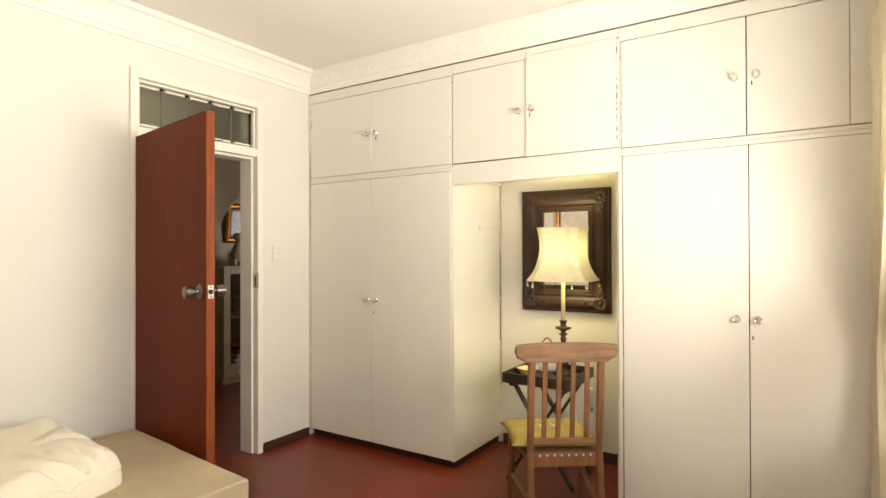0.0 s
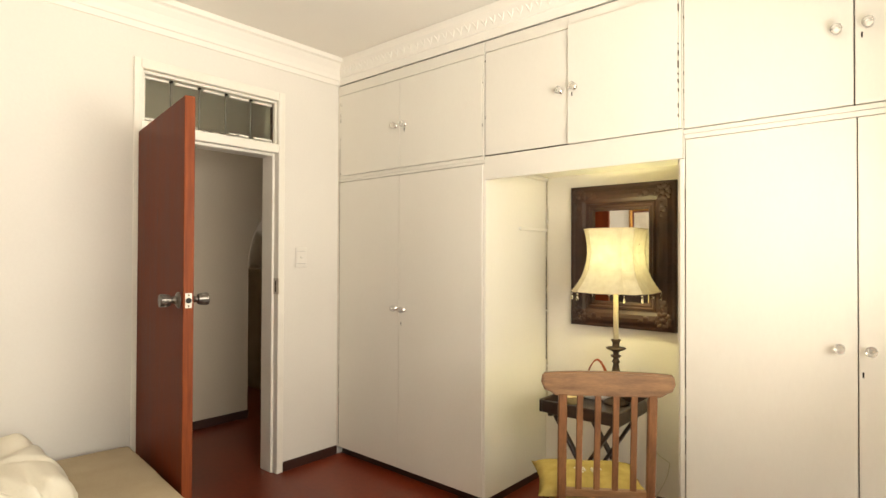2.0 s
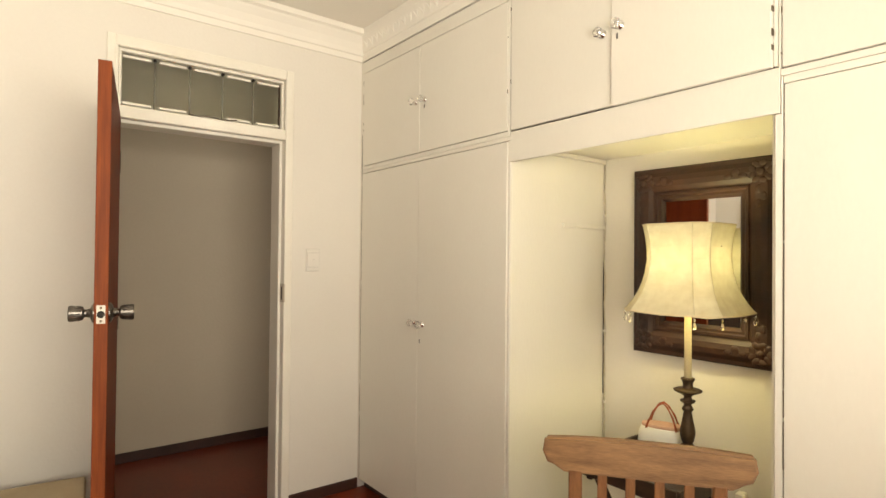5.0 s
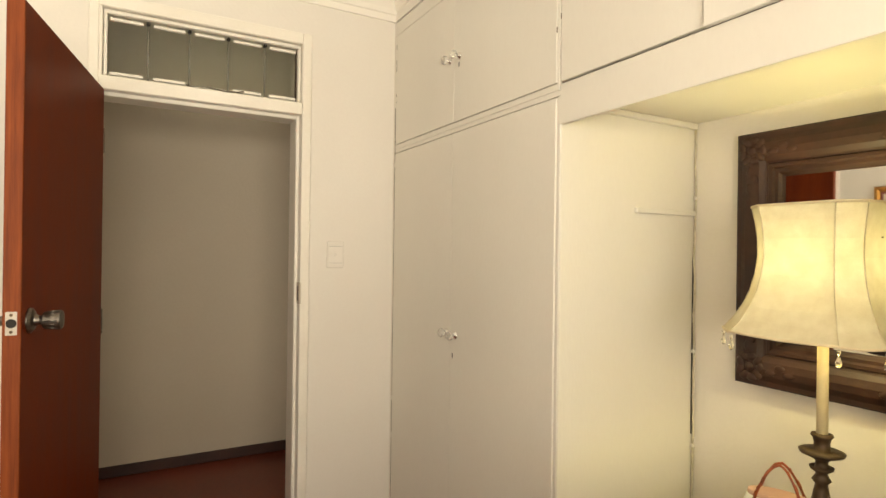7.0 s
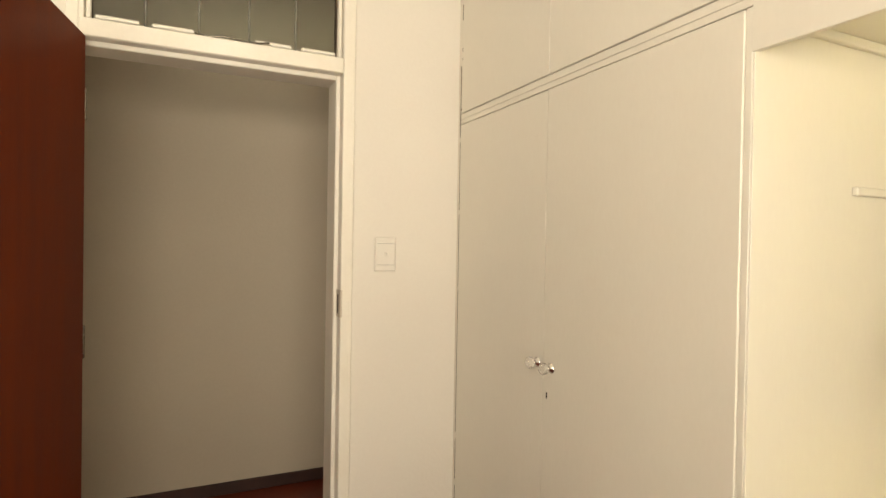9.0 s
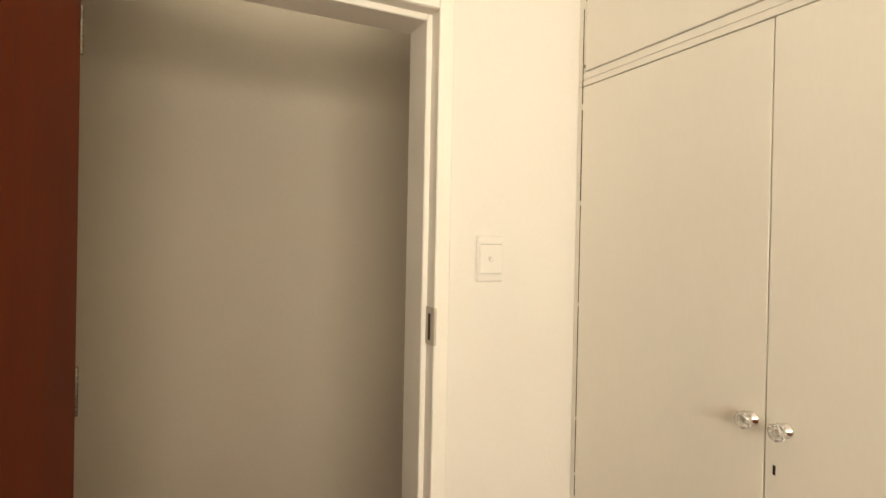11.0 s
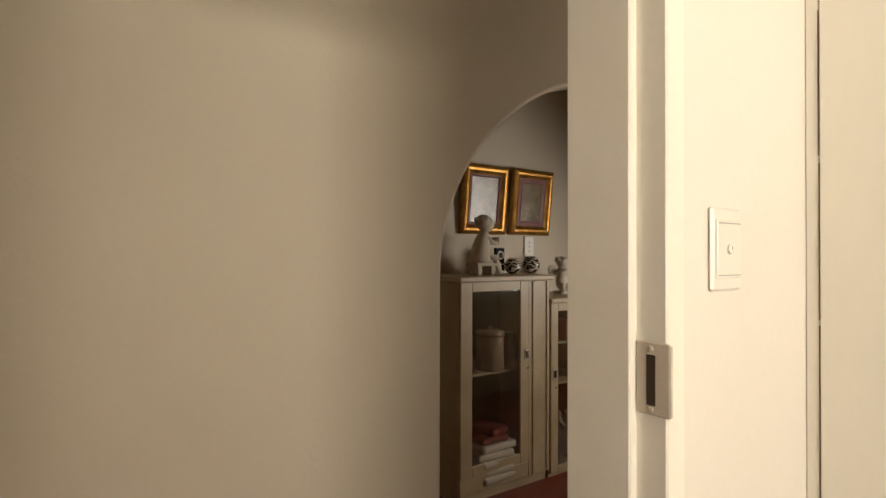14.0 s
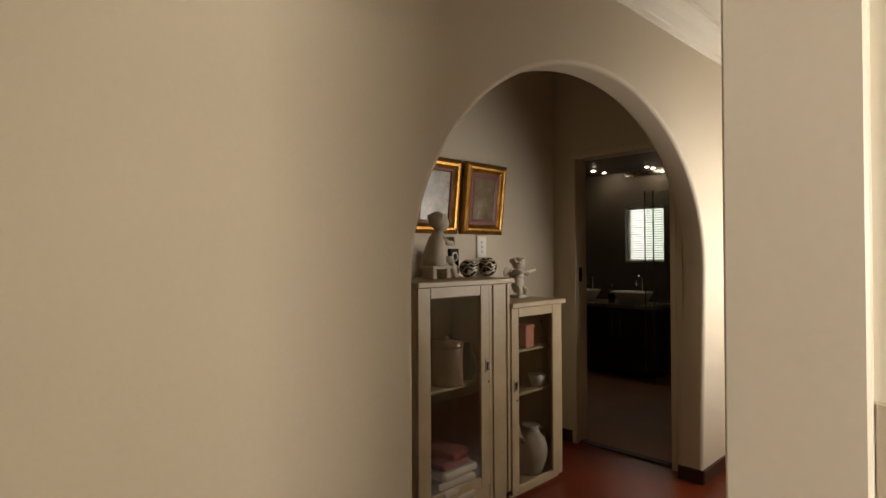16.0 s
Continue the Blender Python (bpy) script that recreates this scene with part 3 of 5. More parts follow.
def knob_base_mesh():
    return lathe(bmesh.new(), [(0.016, 0), (0.016, 0.003), (0.009, 0.006), (0.008, 0.012)], 16, m=pose(0, 0, 0, 90))


KNOB = {}


def glass_knob(door, x, y, z):
    if not KNOB:
        KNOB["k"] = part("knob", knob_mesh(), KNOBGLASS, door, "faceted clear glass knob", (x, y, z))
        KNOB["b"] = part("knob_base", knob_base_mesh(), CHROME, KNOB["k"], "chrome base")
        return
    k = share("knob", KNOB["k"].data, door, (x, y, z))
    k["label"] = "faceted clear glass knob"
    share("knob_base", KNOB["b"].data, k, Matrix())["label"] = "chrome base"


def keyhole(door, x, y, z):
    part("keyhole", boxes((x - 0.0028, x + 0.0028, y - 0.0008, y + 0.002, z - 0.010, z + 0.010), bevel=0.0004), BLACK, door, "dark keyhole")


def cupboard(name, label, x0, x1, z0, z1, doors, group, extra=()):
    """Carcass x0..x1 with flat doors (x0, x1, z0, z1, knob x, knob z, key x)."""
    c = thing(name, label, "cupboard", pose(x0, 0, z0), group=group)
    w, h, t = x1 - x0, z1 - z0, 0.018
    part("carcass", boxes((0, t, 0.0, YN - 0.004, 0, h), (w - t, w, 0.0, YN - 0.004, 0, h), (t, w - t, 0.012, YN - 0.004, 0, t), (t, w - t, 0.012, YN - 0.004, h - t, h), (t, w - t, YN - 0.016, YN - 0.004, t, h - t)), DARKGAP, c, "raw board inside")
    part("face_frame", boxes(*[(a - x0, b - x0, -0.012, 0.002, e - z0, f - z0) for a, b, e, f in extra], bevel=0.0015), DOORWHITE, c)
    for i, (a, b, e, f, kx, kz, key, out) in enumerate(doors):
        d = part("door", boxes((a - x0, b - x0, -0.014 - out, 0.004 - out, e - z0, f - z0), bevel=0.002), DOORWHITE, c)
        if kx:
            glass_knob(d, kx - x0, -0.014 - out, kz - z0)
        if key:
            keyhole(d, key - x0, -0.0145 - out, kz - 0.088 - z0 if kz < 2 else kz - 0.034 - z0)
    rng = random.Random(name + str(round(x0 * 100)))
    chips = bmesh.new()
    for x, run in ((doors[0][0] - 0.0012, 1), (doors[-1][1] + 0.0012, -1)):
        z = doors[0][2] + 0.01
        while z < doors[0][3] - 0.04:
            k = rng.uniform(0.006, 0.034) if z0 > 1 else rng.uniform(0.05, 0.40)
            if rng.random() < (0.9 if z0 < 1 and run > 0 else 0.0 if z0 < 1 else 0.36 if noise.noise(Vector((x * 7, z * 1.7, 4))) > 0.12 else 0.05):
                o = rng.uniform(-0.0008, 0.0008)
                w = rng.uniform(0.0004, 0.0011) if z0 > 1 else 0.0004
                box(chips, x - x0 + o - w, x - x0 + o + w, -0.0146 - doors[0 if run > 0 else -1][7], -0.010, z - z0, z + k - z0)
            z += k + rng.uniform(0.003, 0.03)
    tagged(part("chipped_edge", chips, DARKGAP, c), "dark chips in the paint along the joints", kind="stuff")
    return c


R0, R1 = 1.912, 1.953        # rail between the lower and the upper doors
G = "built-in cupboards"
cupboard("wardrobe", "tall white-painted built-in wardrobe with two flat doors and glass knobs", 0.004, 1.300, 0.052, 1.930,
         [(0.0248, 0.6220, 0.058, R0 - 0.004, 0.594, 1.062, 0, 0), (0.6250, 1.2836, 0.058, R0 - 0.004, 0.668, 1.058, 0.646, 0.002)], G,
         [(0.001, 0.0236, 0.053, R0 - 0.002), (1.2840, 1.300, 0.053, R0 - 0.002), (0.001, 1.300, R0, 1.930)])
cupboard("overhead_cupboard", "white-painted overhead cupboard with two flat doors and glass knobs", 0.004, 1.293, 1.930, 2.594,
         [(0.0325, 0.6244, R1 + 0.003, 2.518, 0.588, 2.226, 0, 0), (0.6256, 1.2794, R1 + 0.003, 2.518, 0.668, 2.226, 0.666, 0)], G,
         [(0.001, 0.0313, R1, 2.5205), (1.2800, 1.293, R1, 2.5205), (0.001, 1.293, 1.931, R1), (0.001, 1.293, 2.522, 2.590)])
cupboard("overhead_cupboard", "white-painted overhead cupboard above the recess, one door slightly ajar", 1.295, 2.350, 1.912, 2.594,
         [(1.3005, 1.8112, R1 + 0.002, 2.524, 1.768, 2.222, 0, 0), (1.8132, 2.3388, R1 - 0.003, 2.540, 1.850, 2.226, 1.838, 0.012)], G,
         [(1.2975, 2.356, 1.820, R1 - 0.005), (2.3400, 2.350, R1, 2.539), (1.2975, 1.811, 2.528, 2.590), (1.811, 2.350, 2.544, 2.590)])
cupboard("overhead_cupboard", "white-painted overhead cupboard with two flat doors beside the curtain", 2.352, 3.525, 1.922, 2.594,
         [(2.362, 2.948, R1 - 0.007, 2.514, 2.900, 2.224, 0, 0), (2.9525, 3.3490, R1 - 0.007, 2.514, 2.992, 2.226, 2.973, 0)], G,
         [(2.3525, 2.3585, R1 - 0.006, 2.517), (3.3510, 3.524, R1 - 0.006, 2.517), (2.358, 3.524, 1.923, R1 - 0.011), (2.3525, 3.524, 2.519, 2.590)])
cupboard("wardrobe", "tall white-painted built-in wardrobe lit by the window, with glass knobs", 2.342, 3.525, 0.052, 1.920,
         [(2.368, 2.9555, 0.058, 1.898, 2.905, 1.068, 0, 0), (2.9595, 3.522, 0.058, 1.898, 2.997, 1.068, 2.972, 0)], G,
         [(2.3435, 2.3640, 0.053, 1.818), (2.3585, 2.3640, 1.818, 1.9215), (2.3655, 3.524, 1.901, 1.9215)])
# painted sides and soffit of the recess
rec = thing("recess_lining", "pale cream lining of the open recess between the wardrobes", "panel", kind="structure")
part("side_panel", boxes((1.3003, 1.304, -0.010, YN - 0.001, 0.052, 1.910), bevel=0.001), DOORWHITE, rec)
part("side_panel", boxes((2.331, 2.3415, 0.004, YN - 0.001, 0.052, 1.910), bevel=0.001), DOORWHITE, rec)
part("soffit", boxes((1.3045, 2.329, 0.004, YN - 0.001, 1.898, 1.9105)), DOORWHITE, rec)
part("batten", boxes((1.3042, 1.318, 0.32, YN - 0.002, 1.552, 1.572), bevel=0.003), DOORWHITE, rec, "short painted shelf batten")
part("batten", boxes((1.3042, 1.320, 0.02, YN - 0.002, 1.876, 1.8975), bevel=0.003), DOORWHITE, rec, "painted batten under the soffit")
plinth = setting("plinth", boxes((0.014, 1.29, 0.03, 0.05, 0, 0.051), (1.27, 1.29, 0.05, YN - 0.01, 0, 0.051), (2.36, 3.525, 0.03, 0.05, 0, 0.051), (2.36, 2.38, 0.05, YN - 0.01, 0, 0.051)), SKIRT, "dark recessed plinth under the wardrobes", "plinth")


def wall_cable(name, label, xs, seed):
    """A thin cable that wanders down the corner of the recess."""
    random.seed(seed)
    pts = [(xs + random.uniform(-0.004, 0.004), YN - 0.006 - random.uniform(0, 0.004), z) for z in np.linspace(1.88, 0.42, 22)]
    c = thing(name, label, "cable")
    part("cord", tube(bmesh.new(), pts, 0.0036, 6), CABLE, c)
    for z in (1.62, 1.05, 0.70):
        part("clip", boxes((xs - 0.007, xs + 0.007, YN - 0.014, YN - 0.001, z - 0.006, z + 0.006), bevel=0.002), PLASTIC, c, "white cable clip")


part("crack", boxes((1.3042, 1.3065, YN - 0.006, YN - 0.0005, 0.74, 1.40)), BLACK, rec, "dark open joint in the corner")
wall_cable("cable", "thin aged cable clipped in the corner of the recess", 1.315, 4)

pts = [(1.978, YN - 0.034, 0.462), (1.980, YN - 0.038, 0.43), (1.990, YN - 0.030, 0.38), (1.994, YN - 0.024, 0.34), (2.030, YN - 0.022, 0.30), (2.086, YN - 0.024, 0.275), (2.078, YN - 0.030, 0.215), (2.058, YN - 0.034, 0.16), (2.02, YN - 0.05, 0.08), (1.96, YN - 0.07, 0.004)]
plug = thing("wall_plug", "small white plug on the recess wall with a thin hanging flex", "plug")
part("plug_body", boxes((1.960, 1.996, YN - 0.040, YN - 0.001, 0.450, 0.482), bevel=0.006), PLASTIC, plug)
part("clip", boxes((1.988, 1.998, YN - 0.030, YN - 0.018, 0.332, 0.352), bevel=0.002), BLACK, plug, "dark clip on the flex")
part("flex", tube(bmesh.new(), pts, 0.0030, 6), CABLE, plug, "thin aged flex")

# ---- the recess: chair, tray table, lamp, mirror ----
def bar(bm, a, b, w, t, m=None):
    """A rectangular bar from a to b, w across and t deep, with eased edges."""
    a, b = Vector(a), Vector(b)
    d = b - a
    q = d.to_track_quat("Z", "Y").to_matrix().to_4x4()
    sub = bmesh.new()
    box(sub, -w / 2, w / 2, -t / 2, t / 2, 0, d.length, bevel=min(w, t) * 0.18)
    sub.transform(Matrix.Translation(a) @ q)
    me = bpy.data.meshes.new("tmp")
    sub.to_mesh(me)
    sub.free()
    bm.from_mesh(me)
    bpy.data.meshes.remove(me)
    return bm


def prism(pts, y0, y1, bevel=0.004):
    """A flat outline of (x, z) points with thickness along y, edges rounded."""
    bm = bmesh.new()
    f = bm.faces.new([bm.verts.new((x, y0, z)) for x, z in pts])
    r = bmesh.ops.extrude_face_region(bm, geom=[f])
    bmesh.ops.translate(bm, verts=[v for v in r["geom"] if isinstance(v, bmesh.types.BMVert)], vec=(0, y1 - y0, 0))
    bmesh.ops.recalc_face_normals(bm, faces=bm.faces[:])
    edges = [e for e in bm.edges if len(e.link_faces) == 2 and e.calc_face_angle(0) > 1.0]
    bmesh.ops.bevel(bm, geom=edges, offset=bevel, segments=2, affect="EDGES")
    return bm


def cushion(w, d, h, seed=1):
    """A soft square pad with drawn-out corners, sagging to its rim."""
    bm = bmesh.new()
    n = 18
    top, bot = {}, {}
    for i in range(n + 1):
        for k in range(n + 1):
            u, v = 2 * i / n - 1, 2 * k / n - 1
            pull = 1 - 0.05 * (1 - u * u) - 0.05 * (1 - v * v) + 0.04 * abs(u * v)
            x, y = u * w / 2 * pull, v * d / 2 * pull
            e = max(0.0, (1 - u ** 4) * (1 - v ** 4))
            f = noise.noise(Vector((x * 9 + seed, y * 9, 0.3))) * 0.010
            z = h * 0.5 + (h * 0.5) * e ** 0.45 + f * e
            top[i, k] = bm.verts.new((x, y, z))
            bot[i, k] = bm.verts.new((x, y, h * 0.5 - h * 0.42 * e ** 0.5)) if 0 < i < n and 0 < k < n else top[i, k]
    for i in range(n):
        for k in range(n):
            for g, flip in ((top, False), (bot, True)):
                q = [g[i, k], g[i + 1, k], g[i + 1, k + 1], g[i, k + 1]]
                if len(set(q)) == 4 and not (flip and all(a in top.values() for a in q)):
                    bm.faces.new(q[::-1] if flip else q).smooth = True
    return bm


def slat_chair():
    c = thing("dining_chair", "worn teak chair with slatted back and yellow cushion before the recess", "chair", pose(2.176, -0.383, 0, 0, 0, 36.0))
    lean = -0.040
    top = []
    for i in range(21):
        u = -1 + i / 10
        top.append((0.252 * u, 0.948 - 0.010 * abs(u) ** 2.5))
    low = [(0.252, 0.925), (0.256, 0.902), (0.244, 0.874), (0.226, 0.868), (0.200, 0.852), (-0.200, 0.852), (-0.226, 0.868), (-0.244, 0.874), (-0.256, 0.902), (-0.252, 0.925)]
    part("top_rail", prism(top + low, lean - 0.016, lean + 0.014, 0.007), TEAK, c, "broad worn top rail with rounded ends")
    for s in (-1, 1):
        bm = bar(bmesh.new(), (s * 0.172, lean, 0.862), (s * 0.172, 0.0, 0.40), 0.034, 0.026)
        bar(bm, (s * 0.172, 0.0, 0.41), (s * 0.176, -0.035, 0.0), 0.034, 0.030)
        part("back_post", bm, TEAKV, c)
        part("front_leg", bar(bmesh.new(), (s * 0.196, 0.375, 0.394), (s * 0.200, 0.385, 0.0), 0.036, 0.034), TEAKV, c)
        part("side_rail", bar(bmesh.new(), (s * 0.164, 0.012, 0.366), (s * 0.196, 0.365, 0.368), 0.050, 0.020), TEAK, c)
        part("stretcher", bar(bmesh.new(), (s * 0.166, -0.012, 0.150), (s * 0.199, 0.378, 0.150), 0.022, 0.016), TEAK, c)
    for x in (-0.104, -0.035, 0.035, 0.104):
        part("slat", bar(bmesh.new(), (x, lean + 0.002, 0.860), (x * 1.02, -0.004, 0.466), 0.024, 0.012), TEAKV, c)
    part("back_rail", boxes((-0.160, 0.160, -0.012, 0.012, 0.440, 0.474), bevel=0.004), TEAK, c)
    sr = part("seat_rail", boxes((-0.160, 0.160, -0.012, 0.012, 0.330, 0.394), bevel=0.004), TEAKV, c)
    part("front_rail", boxes((-0.182, 0.182, 0.366, 0.386, 0.345, 0.392), bevel=0.004), TEAKV, c)
    part("seat", boxes((-0.158, 0.158, -0.006, 0.364, 0.386, 0.396), bevel=0.003), TEAK, c)
    for i in range(8):
        part("stud", blob(bmesh.new(), (-0.126 + 0.036 * i, -0.013, 0.388), (0.005, 0.004, 0.006), 8), STUD, sr, "pale upholstery stud")
    return c


slat_chair()


def seat_cushion():
    c = thing("seat_cushion", "olive-yellow square seat cushion with pale embroidery, on the chair", "cushion", pose(2.176, -0.383, 0.396, 0, 0, 36.0) @ pose(-0.035, 0.190, 0))
    part("pad", cushion(0.44, 0.37, 0.078), YELLOWC, c)
    for s in (-1, 1):
        pts = [(s * (0.012 + 0.045 * t) + 0.0, 0.025 * math.sin(t * 9), 0.078 + 0.001 * math.cos(t * 5)) for t in np.linspace(0, 1, 14)]
        part("embroidery", tube(bmesh.new(), pts, 0.0028, 6), EMBROID, c, "pale scrolled embroidery")
        loop = [(s * 0.03 + 0.016 * math.cos(a), 0.016 * math.sin(a) - 0.01, 0.079) for a in np.linspace(0, 5.2, 14)]
        part("embroidery", tube(bmesh.new(), loop, 0.0026, 6), EMBROID, c, "pale scrolled embroidery")
    return c


seat_cushion()


def tray_table():
    c = thing("tray_table", "black-brown butler's tray on folding crossed legs", "table", pose(1.846, 0.232, 0))
    w, d = 0.205, 0.215
    tr = part("tray", boxes((-w, w, -d, d, 0.600, 0.614)), EBONY, c)
    for s in (-1, 1):
        part("tray_side", boxes((s * w - 0.007, s * w + 0.007, -d - 0.007, d + 0.007, 0.598, 0.662), bevel=0.003), EBONY, tr)
        part("tray_side", boxes((-w + 0.0072, w - 0.0072, s * d - 0.007, s * d + 0.007, 0.598, 0.660), bevel=0.003), EBONY, tr)
        for q in (-1, 1):
            part("leg", bar(bmesh.new(), (-q * 0.170, s * 0.155 + q * 0.010, 0.592), (q * 0.205, s * 0.155 + q * 0.010, 0.004), 0.036, 0.016), EBONY, c)
        part("crossbar", bar(bmesh.new(), (s * 0.170, -0.19, 0.585), (s * 0.170, 0.19, 0.585), 0.026, 0.022), EBONY, c)
    part("pivot", tube(bmesh.new(), [(0.017, -0.178, 0.298), (0.017, 0.178, 0.298)], 0.008, 10), EBONY, c)
    return c


tray_table()


def table_lamp():
    lamp = thing("table_lamp", "lit table lamp with bronze candlestick base and cream bell shade", "lamp", pose(1.892, 0.362, 0.6145))
    part("base", lathe(bmesh.new(), [(0.066, 0), (0.066, 0.008), (0.055, 0.016), (0.034, 0.026), (0.022, 0.036), (0.026, 0.050), (0.033, 0.064), (0.028, 0.082), (0.017, 0.092), (0.022, 0.100),
         (0.027, 0.122), (0.028, 0.140), (0.022, 0.168), (0.017, 0.196), (0.014, 0.212), (0.022, 0.222), (0.016, 0.232), (0.013, 0.240), (0.026, 0.250), (0.028, 0.256), (0.016, 0.252), (0.014, 0.270),
         (0.022, 0.278), (0.050, 0.290), (0.052, 0.296), (0.044, 0.299), (0.019, 0.300), (0.018, 0.318), (0.021, 0.330), (0.026, 0.336), (0.024, 0.341), (0.014, 0.342)], 32), BRONZE, lamp, "turned aged-bronze candlestick")
    part("candle_tube", lathe(bmesh.new(), [(0.0135, 0.338), (0.0132, 0.50), (0.0128, 0.66), (0.010, 0.664)], 20), CANDLE, lamp, "cream candle tube")
    z0, z1 = 0.598, 0.927
    levels = [(0, .192), (.04, .183), (.10, .170), (.20, .153), (.32, .139), (.46, .129), (.60, .124), (.74, .125), (.88, .130), (1, .137)]

    def ring(h, z, sag=0.0):
        c = h * 0.34
        pts = [(h, -h + c), (h, h - c), (h - c, h), (-h + c, h), (-h, h - c), (-h, -h + c), (-h + c, -h), (h - c, -h)]
        out = []
        for i in range(8):
            a, b = pts[i], pts[(i + 1) % 8]
            for k in range(4):
                t = k / 4
                out.append(Vector((a[0] + (b[0] - a[0]) * t, a[1] + (b[1] - a[1]) * t, z + sag * math.sin(math.pi * t))))
        return out
    bm = bmesh.new()
    rows = [[bm.verts.new(p) for p in ring(h, z0 + f * (z1 - z0), -0.004 * (1 - f) ** 6)] for f, h in levels]
    for a, b in zip(rows, rows[1:]):
        for i in range(32):
            bm.faces.new((a[i], a[(i + 1) % 32], b[(i + 1) % 32], b[i]))
    sh = part("shade", bm, SHADE, lamp, "cream silk bell shade with cut corners")
    for f, h, r in ((0, .193, .0035), (1, .138, .0035)):
        p = ring(h, z0 + f * (z1 - z0), -0.004 * (1 - f))
        part("piping", tube(bmesh.new(), p + [p[0]], r, 6), PIPING, sh)
    for i in range(8):
        part("piping", tube(bmesh.new(), [ring(h + 0.0008, z0 + f * (z1 - z0))[i * 4] for f, h in levels], 0.0015, 5), SHADE, sh, "piped seam")
    bead = lathe(bmesh.new(), [(0.001, 0), (0.0045, -0.004), (0.0045, -0.009), (0.0012, -0.014), (0.003, -0.017), (0.0075, -0.030), (0.006, -0.036), (0.001, -0.042)], 8, facet=True)
    p0 = ring(.191, z0)
    first = None
    for i in range(8):
        m = Matrix.Translation(p0[i * 4] + Vector((0, 0, -0.006)))
        if first is None:
            first = part("pendant", bead, CRYSTAL, sh, "clear crystal pendant", m)
        else:
            share("pendant", first.data, sh, m)["label"] = "clear crystal pendant"
    part("bulb_holder", lathe(bmesh.new(), [(0.016, 0.66), (0.016, 0.70), (0.012, 0.705)], 16), BRONZE, lamp)
    part("shade_carrier", tube(bmesh.new(), [(-0.128, 0, 0.845), (0, 0, 0.852), (0.128, 0, 0.845)], 0.002, 6), BRONZE, lamp)
    return lamp


table_lamp()


def handbag():
    b = thing("handbag", "small white bag with red woven handles, standing on the tray", "bag", pose(1.768, 0.398, 0.6145, 0, 0, 20))
    bm = bmesh.new()
    lathe(bm, [(0.070, 0), (0.090, 0.006), (0.098, 0.04), (0.094, 0.085), (0.084, 0.112), (0.078, 0.116)], 28)
    for v in bm.verts:
        v.co.y *= 0.52
    part("body", bm, WHITECER, b)
    bm = bmesh.new()
    lathe(bm, [(0.079, 0.112), (0.082, 0.118), (0.080, 0.128), (0.074, 0.129)], 28)
    for v in bm.verts:
        v.co.y *= 0.50
    part("trim", bm, PINKTRIM, b, "faded pink rim")
    for s in (-1, 1):
        pts = [(0.056 * math.cos(a) * (1 - 0.35 * math.sin(a)), s * 0.034 - s * 0.022 * math.sin(a), 0.112 + 0.100 * math.sin(a)) for a in np.linspace(0, math.pi, 22)]
        h = part("handle", tube(bmesh.new(), pts, 0.0034, 8), REDCANE, b, "red woven cane handle")
        tw = [(p[0] * 1.07, p[1] + 0.004 * math.sin(i * 1.9), p[2] + 0.004 * math.cos(i * 1.9)) for i, p in enumerate(pts)]
        part("strand", tube(bmesh.new(), tw, 0.0022, 6), REDCANE, h)
    return b


handbag()
bowl = thing("bowl", "small yellow ceramic bowl on the tray", "bowl", pose(1.715, 0.205, 0.6145))
part("dish", lathe(bmesh.new(), [(0.030, 0), (0.034, 0.006), (0.058, 0.026), (0.068, 0.046), (0.070, 0.048), (0.066, 0.047), (0.054, 0.028), (0.028, 0.010)], 28), BOWLM, bowl)


def sweep_frame(w, h, profile):
    """Four mitred sides; profile is (inset from the outside, height off the wall)."""
    bm = bmesh.new()
    rings = []
    for i, y in profile:
        rings.append([bm.verts.new(p) for p in ((-w / 2 + i, -y, -h / 2 + i), (w / 2 - i, -y, -h / 2 + i), (w / 2 - i, -y, h / 2 - i), (-w / 2 + i, -y, h / 2 - i))])
    for a, b in zip(rings, rings[1:]):
        for k in range(4):
            bm.faces.new((a[k], a[(k + 1) % 4], b[(k + 1) % 4], b[k]))
    return bm


